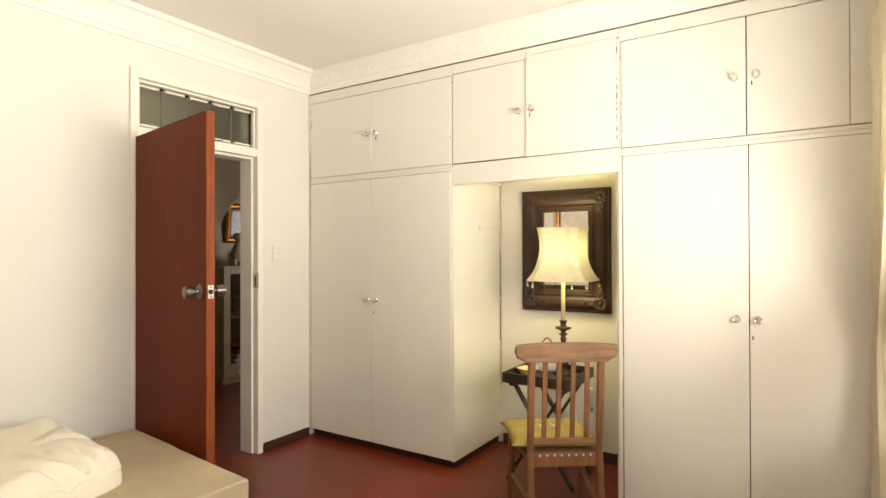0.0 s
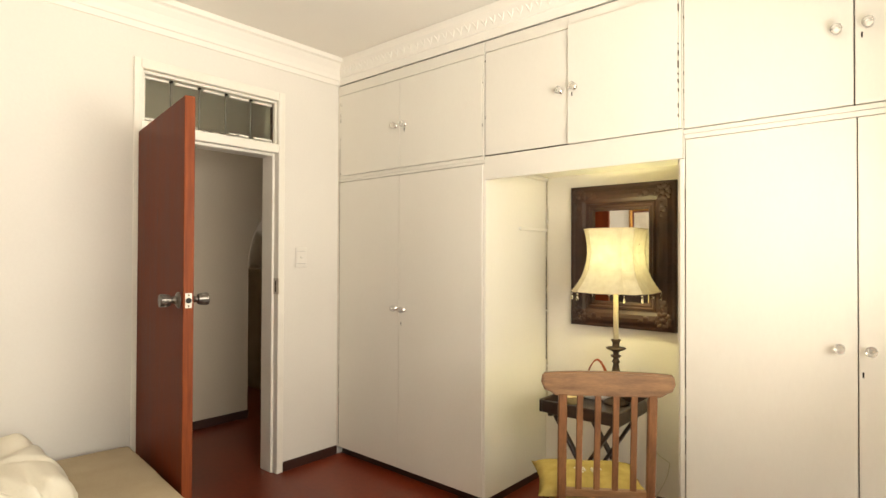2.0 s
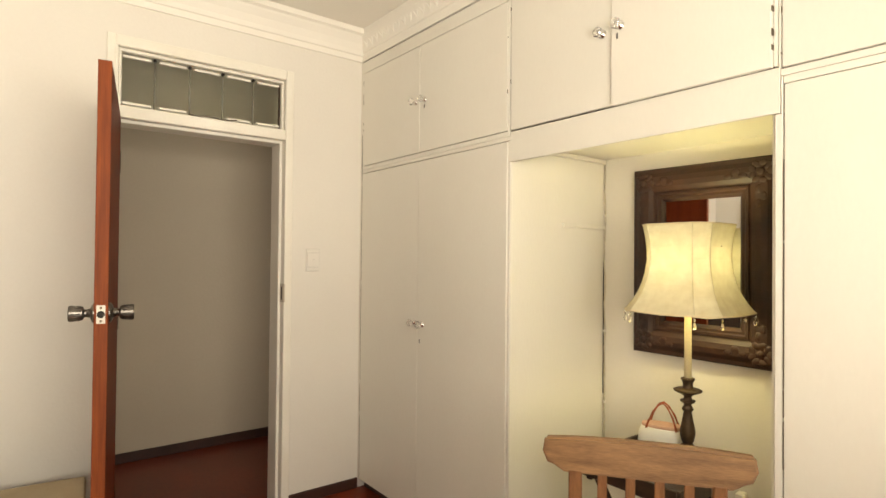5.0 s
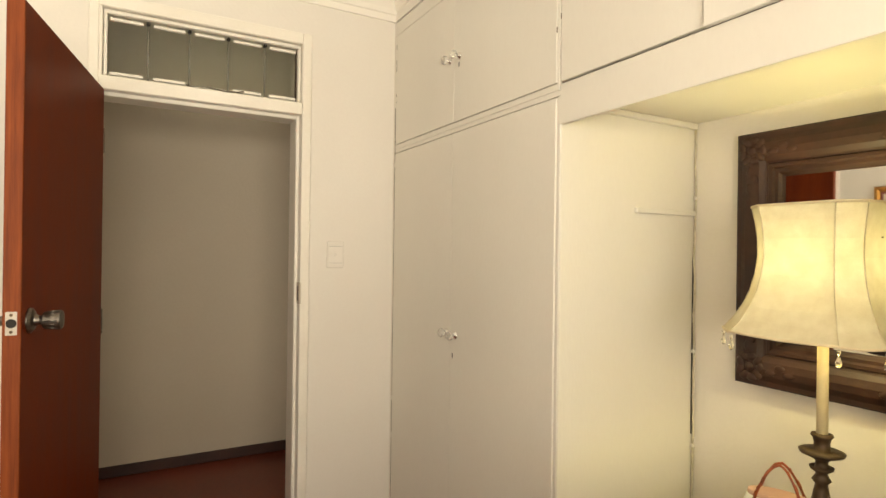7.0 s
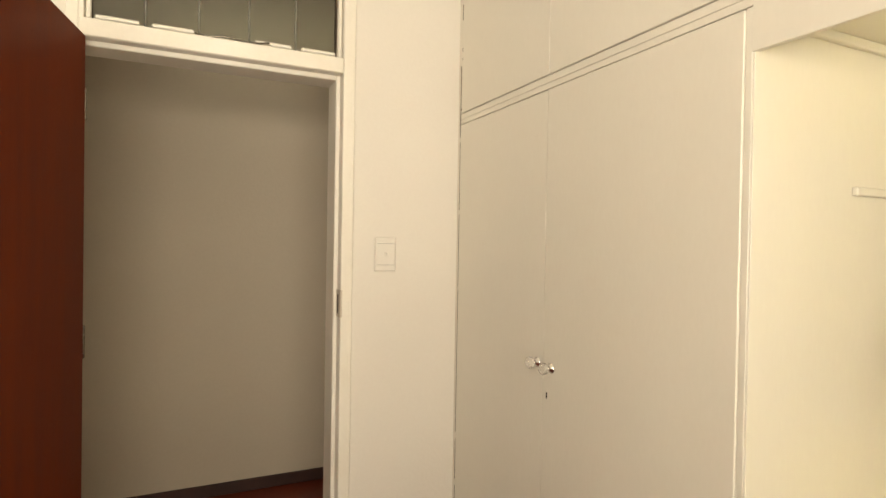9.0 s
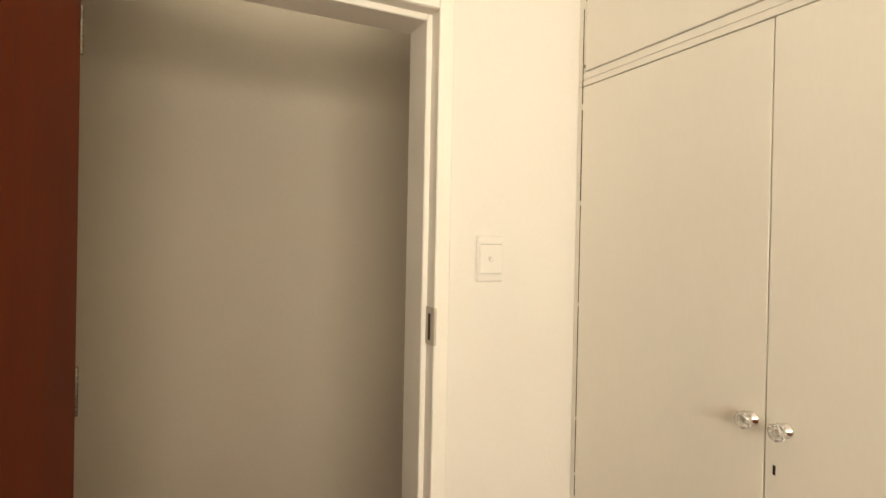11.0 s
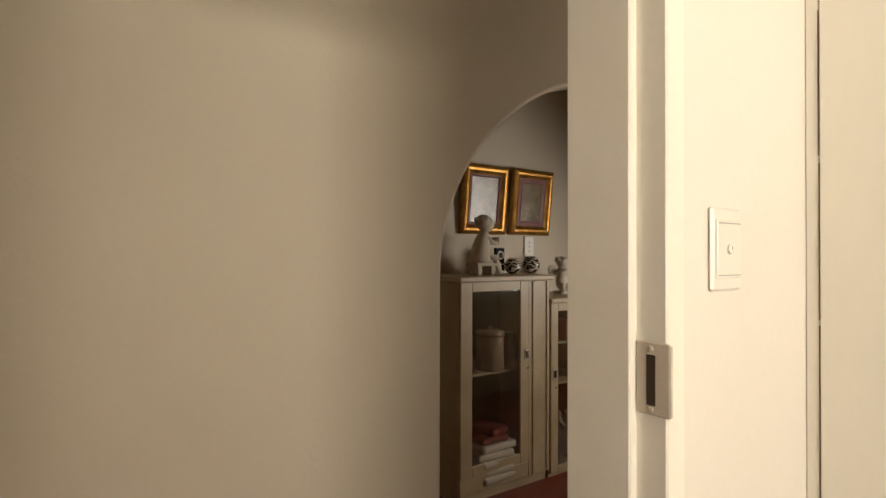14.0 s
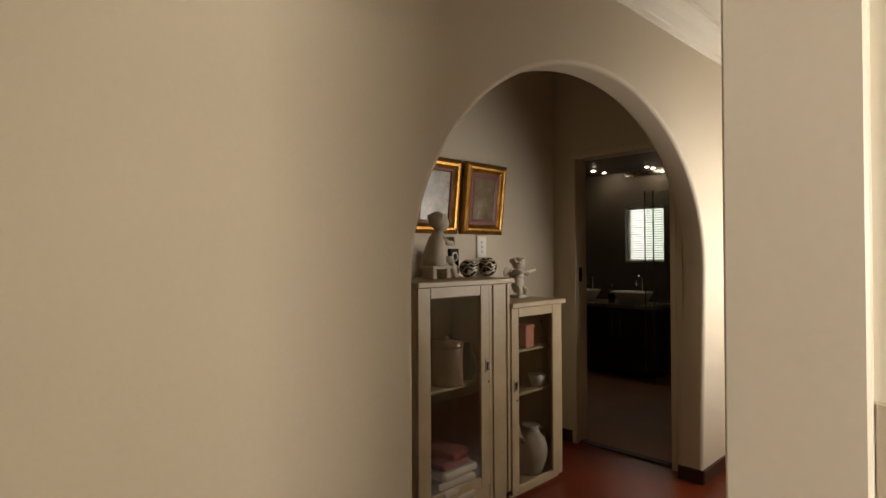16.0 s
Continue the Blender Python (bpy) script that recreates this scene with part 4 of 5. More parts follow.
def wall_mirror():
    w, h = 0.622, 0.832
    m = thing("wall_mirror", "mirror in a broad carved dark wooden frame above the tray", "mirror", pose(1.811, YN - 0.010, 1.400, 0, 0, 1.1))
    f = part("frame", sweep_frame(w, h, [(0.0, 0.0), (0.0, 0.024), (0.006, 0.030), (0.020, 0.032), (0.040, 0.044), (0.062, 0.048), (0.084, 0.044), (0.100, 0.034), (0.108, 0.032), (0.112, 0.038), (0.122, 0.038), (0.128, 0.030), (0.138, 0.030), (0.146, 0.022), (0.152, 0.012), (0.152, 0.0)]), MIRFRAME, m, "broad dark carved frame")
    part("glass", boxes((-w / 2 + 0.150, w / 2 - 0.150, -0.012, -0.006, -h / 2 + 0.150, h / 2 - 0.150)), MIRROR, m, "silvered mirror glass")
    random.seed(5)
    for sx in (-1, 1):
        for sz in (-1, 1):
            bm = bmesh.new()
            cx, cz = sx * (w / 2 - 0.062), sz * (h / 2 - 0.062)
            for i in range(9):
                a = i * 0.7
                blob(bm, (cx + 0.034 * math.cos(a), -0.046, cz + 0.034 * math.sin(a)), (0.013, 0.004, 0.018), 8, Matrix.Rotation(a, 3, "Y"))
            for i in range(1, 4):
                blob(bm, (cx - sx * (0.04 + 0.028 * i), -0.046, cz + 0.008 * (-1) ** i), (0.018, 0.003, 0.012), 8)
                blob(bm, (cx + 0.008 * (-1) ** i, -0.046, cz - sz * (0.04 + 0.028 * i)), (0.012, 0.003, 0.018), 8)
            blob(bm, (cx, -0.048, cz), (0.014, 0.005, 0.014), 10)
            part("carving", bm, MIRFRAME, f, "carved corner foliage")
    return m


wall_mirror()


# ---- bed, curtain and picture ----
def bed():
    b = thing("bed", "single bed with a plain cream cover beside the open door", "bed", pose(0.190, -1.430, 0, 0, 0, -5.5))
    W, L = 1.07, 1.88
    part("base", boxes((-0.012, W + 0.022, -L, 0.010, 0.075, 0.300), bevel=0.022), SHEET, b, "upholstered cream bed base")
    bm = bmesh.new()
    box(bm, 0, W, -L, 0, 0.297, 0.462, bevel=0.014, seg=3)
    bmesh.ops.subdivide_edges(bm, edges=[e for e in bm.edges if e.calc_length() > 0.4], cuts=14, use_grid_fill=True)
    for v in bm.verts:
        if v.co.z > 0.44:
            v.co.z += 0.004 * noise.noise(v.co * 3.1) + 0.0025 * noise.noise(v.co * 11)
    part("mattress", bm, SHEET, b, "mattress under a creased cream cover")
    for x in (0.06, W - 0.06):
        for y in (-0.08, -L + 0.08):
            part("foot", lathe(bmesh.new(), [(0.026, 0), (0.032, 0.075)], 14, (x, y, 0)), EBONY, b)
    part("headboard", boxes((-0.02, W + 0.02, -L - 0.050, -L - 0.006, 0.10, 0.92), bevel=0.015), EBONY, b, "dark wooden headboard")
    return b


bed()


def duvet():
    """A thrown-back duvet: a thick puffed quilt with a rounded edge and folds that run in from its corner."""
    d = thing("duvet", "rumpled white duvet thrown back over the bed", "duvet", pose(0.53, -2.445, 0.462))
    bm = bmesh.new()
    nx, ny = 72, 96
    a, b = 0.385, 0.64
    grid = {}

    def groove(x, y, x0, y0, ang, width, length):
        """A crease that starts at x0, y0, runs along ang and fades out."""
        ca, sa = math.cos(ang), math.sin(ang)
        t, w = (x - x0) * ca + (y - y0) * sa, -(x - x0) * sa + (y - y0) * ca
        w += 0.018 * math.sin(t * 16 + x0 * 9)
        return math.exp(-(w / width) ** 2) * max(0.0, min(1, t / 0.03 + 1)) * max(0.0, 1 - t / length)

    for i in range(nx + 1):
        for k in range(ny + 1):
            u, v = math.sin(math.pi / 2 * (2 * i / nx - 1)), math.sin(math.pi / 2 * (2 * k / ny - 1))
            x = a * u * math.sqrt(1 - 0.26 * v ** 6) + 0.020 * noise.noise(Vector((v * 3.1, u, 2)))
            y = b * v * math.sqrt(1 - 0.10 * u ** 6) + 0.025 * noise.noise(Vector((u * 2.6, 7, v)))
            e = max(0.0, min((1 - abs(u)) * a, (1 - abs(v)) * b))
            q = min(1, e / 0.085)
            rise = math.sqrt(max(0.0, 1 - (1 - q) ** 2))
            z = 0.148 + 0.040 * noise.noise(Vector((x * 3.4, y * 3.0, 0.5))) + 0.012 * noise.noise(Vector((x * 9 + y * 4, y * 7, 1.7)))
            z += 0.042 * math.exp(-((x + 0.21) / 0.10) ** 2 - ((y - 0.56) / 0.09) ** 2) - 0.020 * math.exp(-((x + 0.33) / 0.07) ** 2 - ((y - 0.54) / 0.12) ** 2)
            z -= 0.062 * groove(x, y, 0.345, 0.46, -2.72, 0.017, 0.34) + 0.065 * groove(x, y, 0.37, 0.40, -2.45, 0.014, 0.30) + 0.062 * groove(x, y, 0.36, 0.53, -2.95, 0.016, 0.26)
            z -= 0.034 * groove(x, y, 0.10, 0.60, -1.9, 0.014, 0.22) + 0.034 * groove(x, y, -0.17, 0.58, -0.6, 0.016, 0.24)
            z -= 0.032 * groove(x, y, 0.36, 0.10, 2.9, 0.016, 0.30) + 0.030 * groove(x, y, 0.30, -0.3, 2.6, 0.018, 0.34)
            grid[i, k] = bm.verts.new((x, y, 0.004 + rise * max(0.02, z)))
    for i in range(nx):
        for k in range(ny):
            bm.faces.new((grid[i, k], grid[i + 1, k], grid[i + 1, k + 1], grid[i, k + 1])).smooth = True
    rim = [grid[i, 0] for i in range(nx + 1)] + [grid[nx, k] for k in range(1, ny + 1)] + [grid[i, ny] for i in range(nx - 1, -1, -1)] + [grid[0, k] for k in range(ny - 1, 0, -1)]
    low = [bm.verts.new((v.co.x, v.co.y, 0.0)) for v in rim]
    for p in range(len(rim)):
        q = (p + 1) % len(rim)
        bm.faces.new((rim[p], rim[q], low[q], low[p]))
    kx, ky = nx - 5, ny - 5
    edge = [grid[i, ky].co.copy() for i in range(6, kx + 1)] + [grid[kx, k].co.copy() for k in range(ky - 1, 5, -1)]
    part("cover", bm, DUVETM, d)
    part("seam", tube(bmesh.new(), edge, 0.0026, 6), DUVETM, d, "stitched white seam round the edge")
    return d


duvet()


def curtain(name, y0, y1, seed):
    """A gathered drape hung on a rail, with a ruffled heading."""
    c = thing(name, "gathered cream curtain with a ruffled heading beside the window", "curtain", pose(XE - 0.088, 0, 0), group="bedroom curtains")
    bm = bmesh.new()
    n, nz = 90, 26
    rows = []
    for k in range(nz + 1):
        f = k / nz
        z = 0.03 + f * 2.265
        row = []
        for i in range(n + 1):
            u = i / n
            spread = 0.15 + (0.85 if f > 0.42 else 0.34) * min(1, abs(f - 0.42) / 0.46) ** 1.1
            y = (y1 if y1 > -1 else y0) + ((u - 1) if y1 > -1 else u) * (y1 - y0) * spread
            amp = 0.030 + 0.012 * noise.noise(Vector((u * 6, f * 1.5, seed)))
            x = amp * math.sin(u * 58 + 1.2 * noise.noise(Vector((u * 3, f * 1.2, seed + 4)))) + (0.012 * math.sin(u * 170) if f > 0.955 else 0)
            row.append(bm.verts.new((x, y, z)))
        rows.append(row)
    for a, b in zip(rows, rows[1:]):
        for i in range(n):
            bm.faces.new((a[i], a[i + 1], b[i + 1], b[i])).smooth = True
    part("drape", bm, CURTAINM, c)
    return c


curtain("curtain", -0.80, -0.07, 1)
curtain("curtain", -3.45, -2.85, 2)
rail = thing("curtain_rail", "white curtain rail above the window", "curtain rail", pose(XE - 0.075, 0, 2.235))
part("pole", tube(bmesh.new(), [(0, -3.50, 0), (0, -0.07, 0)], 0.010, 10), TRIMWHITE, rail)
for y in (-3.3, -1.85, -0.45):
    part("bracket", boxes((0, 0.075, y - 0.008, y + 0.008, -0.008, 0.008)), TRIMWHITE, rail)


def picture(name, label, w, h, art, m, slip=0.035, gold=0.055, group=""):
    p = thing(name, label, "picture", m, group=group)
    g = gold
    part("frame", sweep_frame(w, h, [(0, 0), (0, 0.018), (g * .12, 0.026), (g * .4, 0.033), (g * .62, 0.031), (g * .8, 0.022), (g, 0.016), (g, 0.0)]), GOLD, p, "broad gilt frame")
    part("slip", sweep_frame(w - 2 * g, h - 2 * g, [(0, 0.015), (slip * .5, 0.015), (slip, 0.011), (slip, 0.004)]), MAROON, p, "dark maroon slip")
    part("art", boxes((-w / 2 + g + slip, w / 2 - g - slip, -0.008, -0.004, -h / 2 + g + slip, h / 2 - g - slip)), art, p)
    return p


picture("framed_picture", "pale print in a gold frame on the bedroom wall", 0.62, 0.62, ARTPALE, pose(0.60, YS + 0.004, 1.74, 0, 0, 180), 0.02, 0.05)

# ---- the alcove behind the arch ----
GP = "gilt pictures in the alcove"
picture("framed_picture", "faded print in a broad gilt frame above the cabinet", 0.385, 0.455, ART_A, pose(XB + 0.030, 1.142, 1.735, 6.2, 0, 90), 0.016, 0.064, GP)
picture("framed_picture", "dim oil painting in a broad gilt frame above the cabinet", 0.385, 0.455, ART_B, pose(XB + 0.030, 1.570, 1.738, 6.2, 0, 90), 0.034, 0.064, GP)


def display_cabinet(label, y0, y1, h, door, shelves, handle, strip=None, foot=0.06):
    """Cream cabinet against the alcove wall. door: (y0, y1, z0, z1) with glass inset; local x runs along the wall, local y to the room."""
    xf = -1.920
    D = xf - XB - 0.016
    c = thing("display_cabinet", label, "cabinet", pose(XB + 0.016, y0, 0, 0, 0, 0), group="cream display cabinets")
    W = y1 - y0
    t = 0.020
    for ya in (0, W - t):
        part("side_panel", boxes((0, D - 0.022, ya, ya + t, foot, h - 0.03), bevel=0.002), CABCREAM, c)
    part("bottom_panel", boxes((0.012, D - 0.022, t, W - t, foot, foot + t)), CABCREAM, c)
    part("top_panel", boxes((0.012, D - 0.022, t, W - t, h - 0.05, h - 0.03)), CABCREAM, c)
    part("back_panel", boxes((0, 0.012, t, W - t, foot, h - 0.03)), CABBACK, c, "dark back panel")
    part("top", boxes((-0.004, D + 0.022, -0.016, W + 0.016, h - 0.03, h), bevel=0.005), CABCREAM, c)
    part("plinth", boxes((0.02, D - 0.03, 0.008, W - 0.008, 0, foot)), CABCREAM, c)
    a, b, e, f = door[0] - y0, door[1] - y0, door[2], door[3]
    rows = []
    if a > 0.012:
        rows.append((D - 0.022, D - 0.004, 0, a - 0.003, foot, h - 0.032))
    if b < W - 0.012:
        rows.append((D - 0.022, D - 0.004, b + 0.003, W, foot, h - 0.032))
    rows.append((D - 0.022, D - 0.004, max(0, a), min(W, b), f + 0.003, h - 0.031))
    if e > foot + 0.02:
        rows.append((D - 0.022, D - 0.004, max(0, a), min(W, b), foot, e - 0.003))
    part("face_frame", boxes(*rows, bevel=0.002), CABCREAM, c)
    if strip:
        for s in strip:
            part("moulding", boxes((D - 0.004, D + 0.004, s - y0 - 0.012, s - y0 + 0.012, foot + 0.01, h - 0.036), bevel=0.003), CABCREAM, c, "raised upright moulding")
    ga, gb, ge, gf = door[4] - y0, door[5] - y0, door[6], door[7]
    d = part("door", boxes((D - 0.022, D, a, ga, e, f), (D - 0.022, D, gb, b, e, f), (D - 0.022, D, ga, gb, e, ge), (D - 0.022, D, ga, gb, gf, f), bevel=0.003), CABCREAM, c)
    g = part("glass_panel", boxes((D - 0.013, D - 0.010, ga - 0.004, gb + 0.004, ge - 0.004, gf + 0.004)), VITRINE, d, "clear glass panel")
    g.visible_shadow = False
    hy, hz = handle[0] - y0, handle[1]
    hd = part("handle", boxes((D, D + 0.004, hy - 0.016, hy + 0.016, hz - 0.034, hz + 0.034), bevel=0.0015), PLATE, d, "square plated handle")
    part("pull", boxes((D + 0.004, D + 0.012, hy - 0.007, hy + 0.007, hz - 0.022, hz + 0.022), bevel=0.002), STEEL, hd)
    part("keyhole", lathe(bmesh.new(), [(0.006, 0), (0.006, 0.001)], 12, m=pose(D, hy + 0.012, hz - 0.085, 0, 90)), BLACK, d, "dark keyhole")
    for z in shelves:
        part("shelf", boxes((0.012, D - 0.060, t + 0.001, W - t - 0.001, z - 0.016, z), bevel=0.002), CABCREAM, c)
    return c


display_cabinet("tall old cream glazed cabinet holding linen and tins", 0.620, 1.310, 1.250, (0.622, 1.132, 0.150, 1.222, 0.704, 1.064, 0.205, 1.165), (0.697,), (1.112, 0.786), (1.172, 1.290))
display_cabinet("lower old cream glazed cabinet holding crockery on two shelves", 1.318, 1.812, 1.106, (1.320, 1.810, 0.030, 1.076, 1.384, 1.712, 0.068, 1.022), (0.820, 0.565), (1.352, 0.638), None, 0.025)

# inside the tall cabinet
XI = -2.075
tin = thing("tin", "round printed tin canister on the cabinet shelf", "tin", pose(XI + 0.03, 0.935, 0.697))
part("can", lathe(bmesh.new(), [(0.082, 0), (0.084, 0.01), (0.084, 0.19), (0.082, 0.20)], 28), TINPRINT, tin)
part("lid", lathe(bmesh.new(), [(0.087, 0.196), (0.087, 0.222), (0.070, 0.232), (0.014, 0.236), (0.010, 0.252), (0.004, 0.254)], 28), TINPRINT, tin, "domed tin lid")
vase = thing("vase", "dark blue glazed vase on the cabinet shelf", "vase", pose(XI, 1.105, 0.697))
part("pot", lathe(bmesh.new(), [(0.040, 0), (0.064, 0.05), (0.058, 0.12), (0.028, 0.17), (0.036, 0.20), (0.030, 0.20)], 24), BLUEVASE, vase)


def towel(label, m, w, d, h, material):
    t = thing("folded_towel", label, "towel", m, group="folded linen in the cabinet")
    bm = bmesh.new()
    box(bm, -w / 2, w / 2, -d / 2, d / 2, 0, h, bevel=h * 0.45, seg=4)
    for v in bm.verts:
        v.co += Vector((noise.noise(v.co * 9 + m.translation * 40), noise.noise(v.co * 8 - m.translation * 30), 0)) * 0.010
    for f in bm.faces:
        f.smooth = True
    part("cloth", bm, material, t)


for i in range(5):
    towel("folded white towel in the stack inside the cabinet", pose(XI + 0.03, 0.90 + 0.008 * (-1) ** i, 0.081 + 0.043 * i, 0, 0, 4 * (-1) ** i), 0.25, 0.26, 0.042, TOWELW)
for i in range(2):
    towel("folded red cloth on top of the white towels", pose(XI + 0.03, 0.89 + 0.02 * i, 0.297 + 0.040 * i, 0, 0, 12 * i), 0.22, 0.20 - 0.05 * i, 0.040, TOWELR)

# inside the low cabinet
box_p = thing("gift_box", "small faded pink box on the upper shelf", "box", pose(XI + 0.035, 1.575, 0.820, 0, 0, 8))
part("box_body", boxes((-0.05, 0.05, -0.05, 0.05, 0, 0.11), bevel=0.004), PINKBOX, box_p)
part("lid", boxes((-0.053, 0.053, -0.053, 0.053, 0.108, 0.135), bevel=0.004), PINKBOX, box_p)


def letters():
    """Stacked pale ornament of curled strokes."""
    o = thing("ornament", "pale curled ornament on the upper shelf", "ornament", pose(XI + 0.05, 1.725, 0.820))
    bm = bmesh.new()
    box(bm, -0.03, 0.03, -0.045, 0.045, 0, 0.02, bevel=0.004)
    for i in range(3):
        z = 0.03 + 0.055 * i
        tube(bm, [(0.01, -0.030, z), (0.01, 0.018, z + 0.004), (0.01, 0.028, z + 0.020), (0.01, 0.0, z + 0.026), (0.01, 0.026, z + 0.036), (0.01, 0.012, z + 0.050), (0.01, -0.028, z + 0.050)], 0.008, 8)
    part("figure", bm, PLASTER, o)


letters()
cup = thing("cup", "plain white cup on the middle shelf", "cup", pose(XI + 0.05, 1.695, 0.565))
part("cup_body", lathe(bmesh.new(), [(0.030, 0), (0.034, 0.004), (0.050, 0.045), (0.056, 0.072), (0.053, 0.072), (0.046, 0.045), (0.028, 0.010)], 24), WHITECER, cup)
jug = thing("jug", "large off-white ceramic jug at the bottom of the cabinet", "jug", pose(XI + 0.04, 1.640, 0.046))
part("jug_body", lathe(bmesh.new(), [(0.060, 0), (0.070, 0.02), (0.098, 0.10), (0.102, 0.15), (0.085, 0.21), (0.052, 0.25), (0.046, 0.27), (0.056, 0.29), (0.050, 0.29)], 28), PLASTER, jug)
part("handle", tube(bmesh.new(), [(0, 0.075, 0.225), (0, 0.120, 0.25), (0, 0.135, 0.20), (0, 0.115, 0.13), (0, 0.096, 0.12)], 0.009, 8), PLASTER, jug)
part("spout", tube(bmesh.new(), [(0, -0.08, 0.20), (0, -0.115, 0.25), (0, -0.125, 0.31)], [0.022, 0.014, 0.010], 10), PLASTER, jug)


# on top of the cabinets
def seated_figure():
    bm = bmesh.new()
    box(bm, -0.050, 0.050, -0.085, 0.055, 0.048, 0.066, bevel=0.006, seg=2)
    for y in (-0.062, 0.032):
        box(bm, -0.042, 0.042, y - 0.012, y + 0.012, 0, 0.050, bevel=0.005, seg=2)
    tube(bm, [(0, -0.030, 0.064), (0, -0.028, 0.090), (0, -0.026, 0.125), (0.002, -0.020, 0.165), (0.004, -0.010, 0.200), (0.005, -0.002, 0.226), (0.006, 0.002, 0.246)], [0.052, 0.060, 0.056, 0.048, 0.043, 0.030, 0.017], 18)
    blob(bm, (0.0, 0.004, 0.080), (0.050, 0.050, 0.028), 16)
    blob(bm, (0.006, 0.010, 0.283), (0.041, 0.045, 0.047), 20)
    blob(bm, (0.002, -0.008, 0.296), (0.045, 0.044, 0.044), 18)
    for i in range(12):
        a = i * 2.1
        blob(bm, (0.034 * math.cos(a), -0.012 + 0.031 * math.sin(a), 0.308 + 0.008 * math.sin(i * 1.7)), (0.014, 0.014, 0.012), 8)
    for s in (-1, 1):
        tube(bm, [(s * 0.030, -0.005, 0.205), (s * 0.038, 0.030, 0.180), (s * 0.028, 0.066, 0.178), (s * 0.008, 0.085, 0.190)], [0.015, 0.014, 0.012, 0.011], 10)
        tube(bm, [(s * 0.024, 0.010, 0.090), (s * 0.026, 0.060, 0.092), (s * 0.024, 0.082, 0.060), (s * 0.024, 0.092, 0.014)], [0.026, 0.022, 0.018, 0.015], 12)
        blob(bm, (s * 0.024, 0.106, 0.012), (0.014, 0.028, 0.012), 10)
    box(bm, -0.030, 0.030, 0.082, 0.090, 0.172, 0.214, bevel=0.002)
    return bm


f1 = part("statuette", seated_figure(), PLASTER, at=Matrix.Translation((-2.15, 0.975, 1.2505)) @ Matrix.Diagonal((1.10, 1.10, 1.08, 1)))
tagged(f1, "pale plaster statuette of a seated child on a stool", "statuette")


def cherub():
    bm = bmesh.new()
    box(bm, -0.034, 0.034, -0.034, 0.034, 0, 0.016, bevel=0.005, seg=2)
    blob(bm, (0, 0, 0.070), (0.030, 0.034, 0.050), 16)
    blob(bm, (0, 0, 0.116), (0.030, 0.032, 0.034), 16)
    blob(bm, (0.004, 0.002, 0.172), (0.032, 0.032, 0.034), 16)
    random.seed(9)
    for i in range(14):
        a = i * 2.4
        blob(bm, (0.026 * math.cos(a), 0.028 * math.sin(a), 0.185 + 0.008 * math.sin(i)), (0.012, 0.012, 0.010), 8)
    for s in (-1, 1):
        blob(bm, (-0.026, s * 0.046, 0.125), (0.008, 0.034, 0.030), 12, Matrix.Rotation(s * 0.5, 3, "X"))
        tube(bm, [(0.008, s * 0.026, 0.128), (0.030, s * 0.040, 0.118), (0.036, s * 0.030 + 0.030, 0.132)], [0.011, 0.010, 0.009], 9)
        tube(bm, [(0.010, s * 0.016, 0.050), (0.034, s * 0.022, 0.036), (0.026, s * 0.026, 0.012)], [0.017, 0.014, 0.010], 10)
    tube(bm, [(0.036, -0.035, 0.125), (0.040, 0.088, 0.140)], [0.006, 0.009], 8)
    return bm


f2 = part("statuette", cherub(), PLASTER, at=Matrix.Translation((-2.15, 1.665, 1.1065)) @ Matrix.Diagonal((1.28, 1.28, 1.25, 1)))
tagged(f2, "small pale plaster statuette of a winged cherub", "statuette")
for y, r in ((1.205, 0.054), (1.362, 0.060)):
    b = thing("ornamental_ball", "round ball with dark and cream zigzag stripes on the cabinet", "ball", pose(-2.14, y, 1.2505), group="zigzag balls")
    bm = bmesh.new()
    lathe(bm, [(r * math.sin(a), r * (1 - math.cos(a))) for a in np.linspace(0.35, 2.75, 18)], 28)
    part("ball", bm, WAVES, b, at=(0, 0, -r * (1 - math.cos(0.35))))
clock = thing("block_sign", "small dark block with a pale ring, standing on the cabinet", "ornament", pose(-2.22, 1.160, 1.2505, 0, 0, 0))
part("block", boxes((-0.012, 0.012, -0.035, 0.035, 0, 0.165), bevel=0.002), BLACK, clock)
ringpts = [(0.014, 0.021 * math.cos(a), 0.118 + 0.024 * math.sin(a)) for a in np.linspace(0, 2 * math.pi, 25)]
part("ring", tube(bmesh.new(), ringpts, 0.005, 8), PLASTIC, clock, "pale ring")
part("line", boxes((0.012, 0.0135, -0.024, 0.024, 0.058, 0.064)), PLASTIC, clock, "pale line")
sock = thing("wall_socket", "white plastic socket plate on the alcove wall", "socket", pose(XB, 1.578, 1.430, 0, 0, 90))
part("plate", boxes((-0.045, 0.045, -0.012, 0, -0.070, 0.070), bevel=0.004), PLASTIC, sock)
for z in (-0.03, 0.0, 0.03):
    part("button", boxes((-0.006, 0.006, -0.015, -0.0118, z - 0.006, z + 0.006), bevel=0.001), GREYLINE, sock, "grey button")

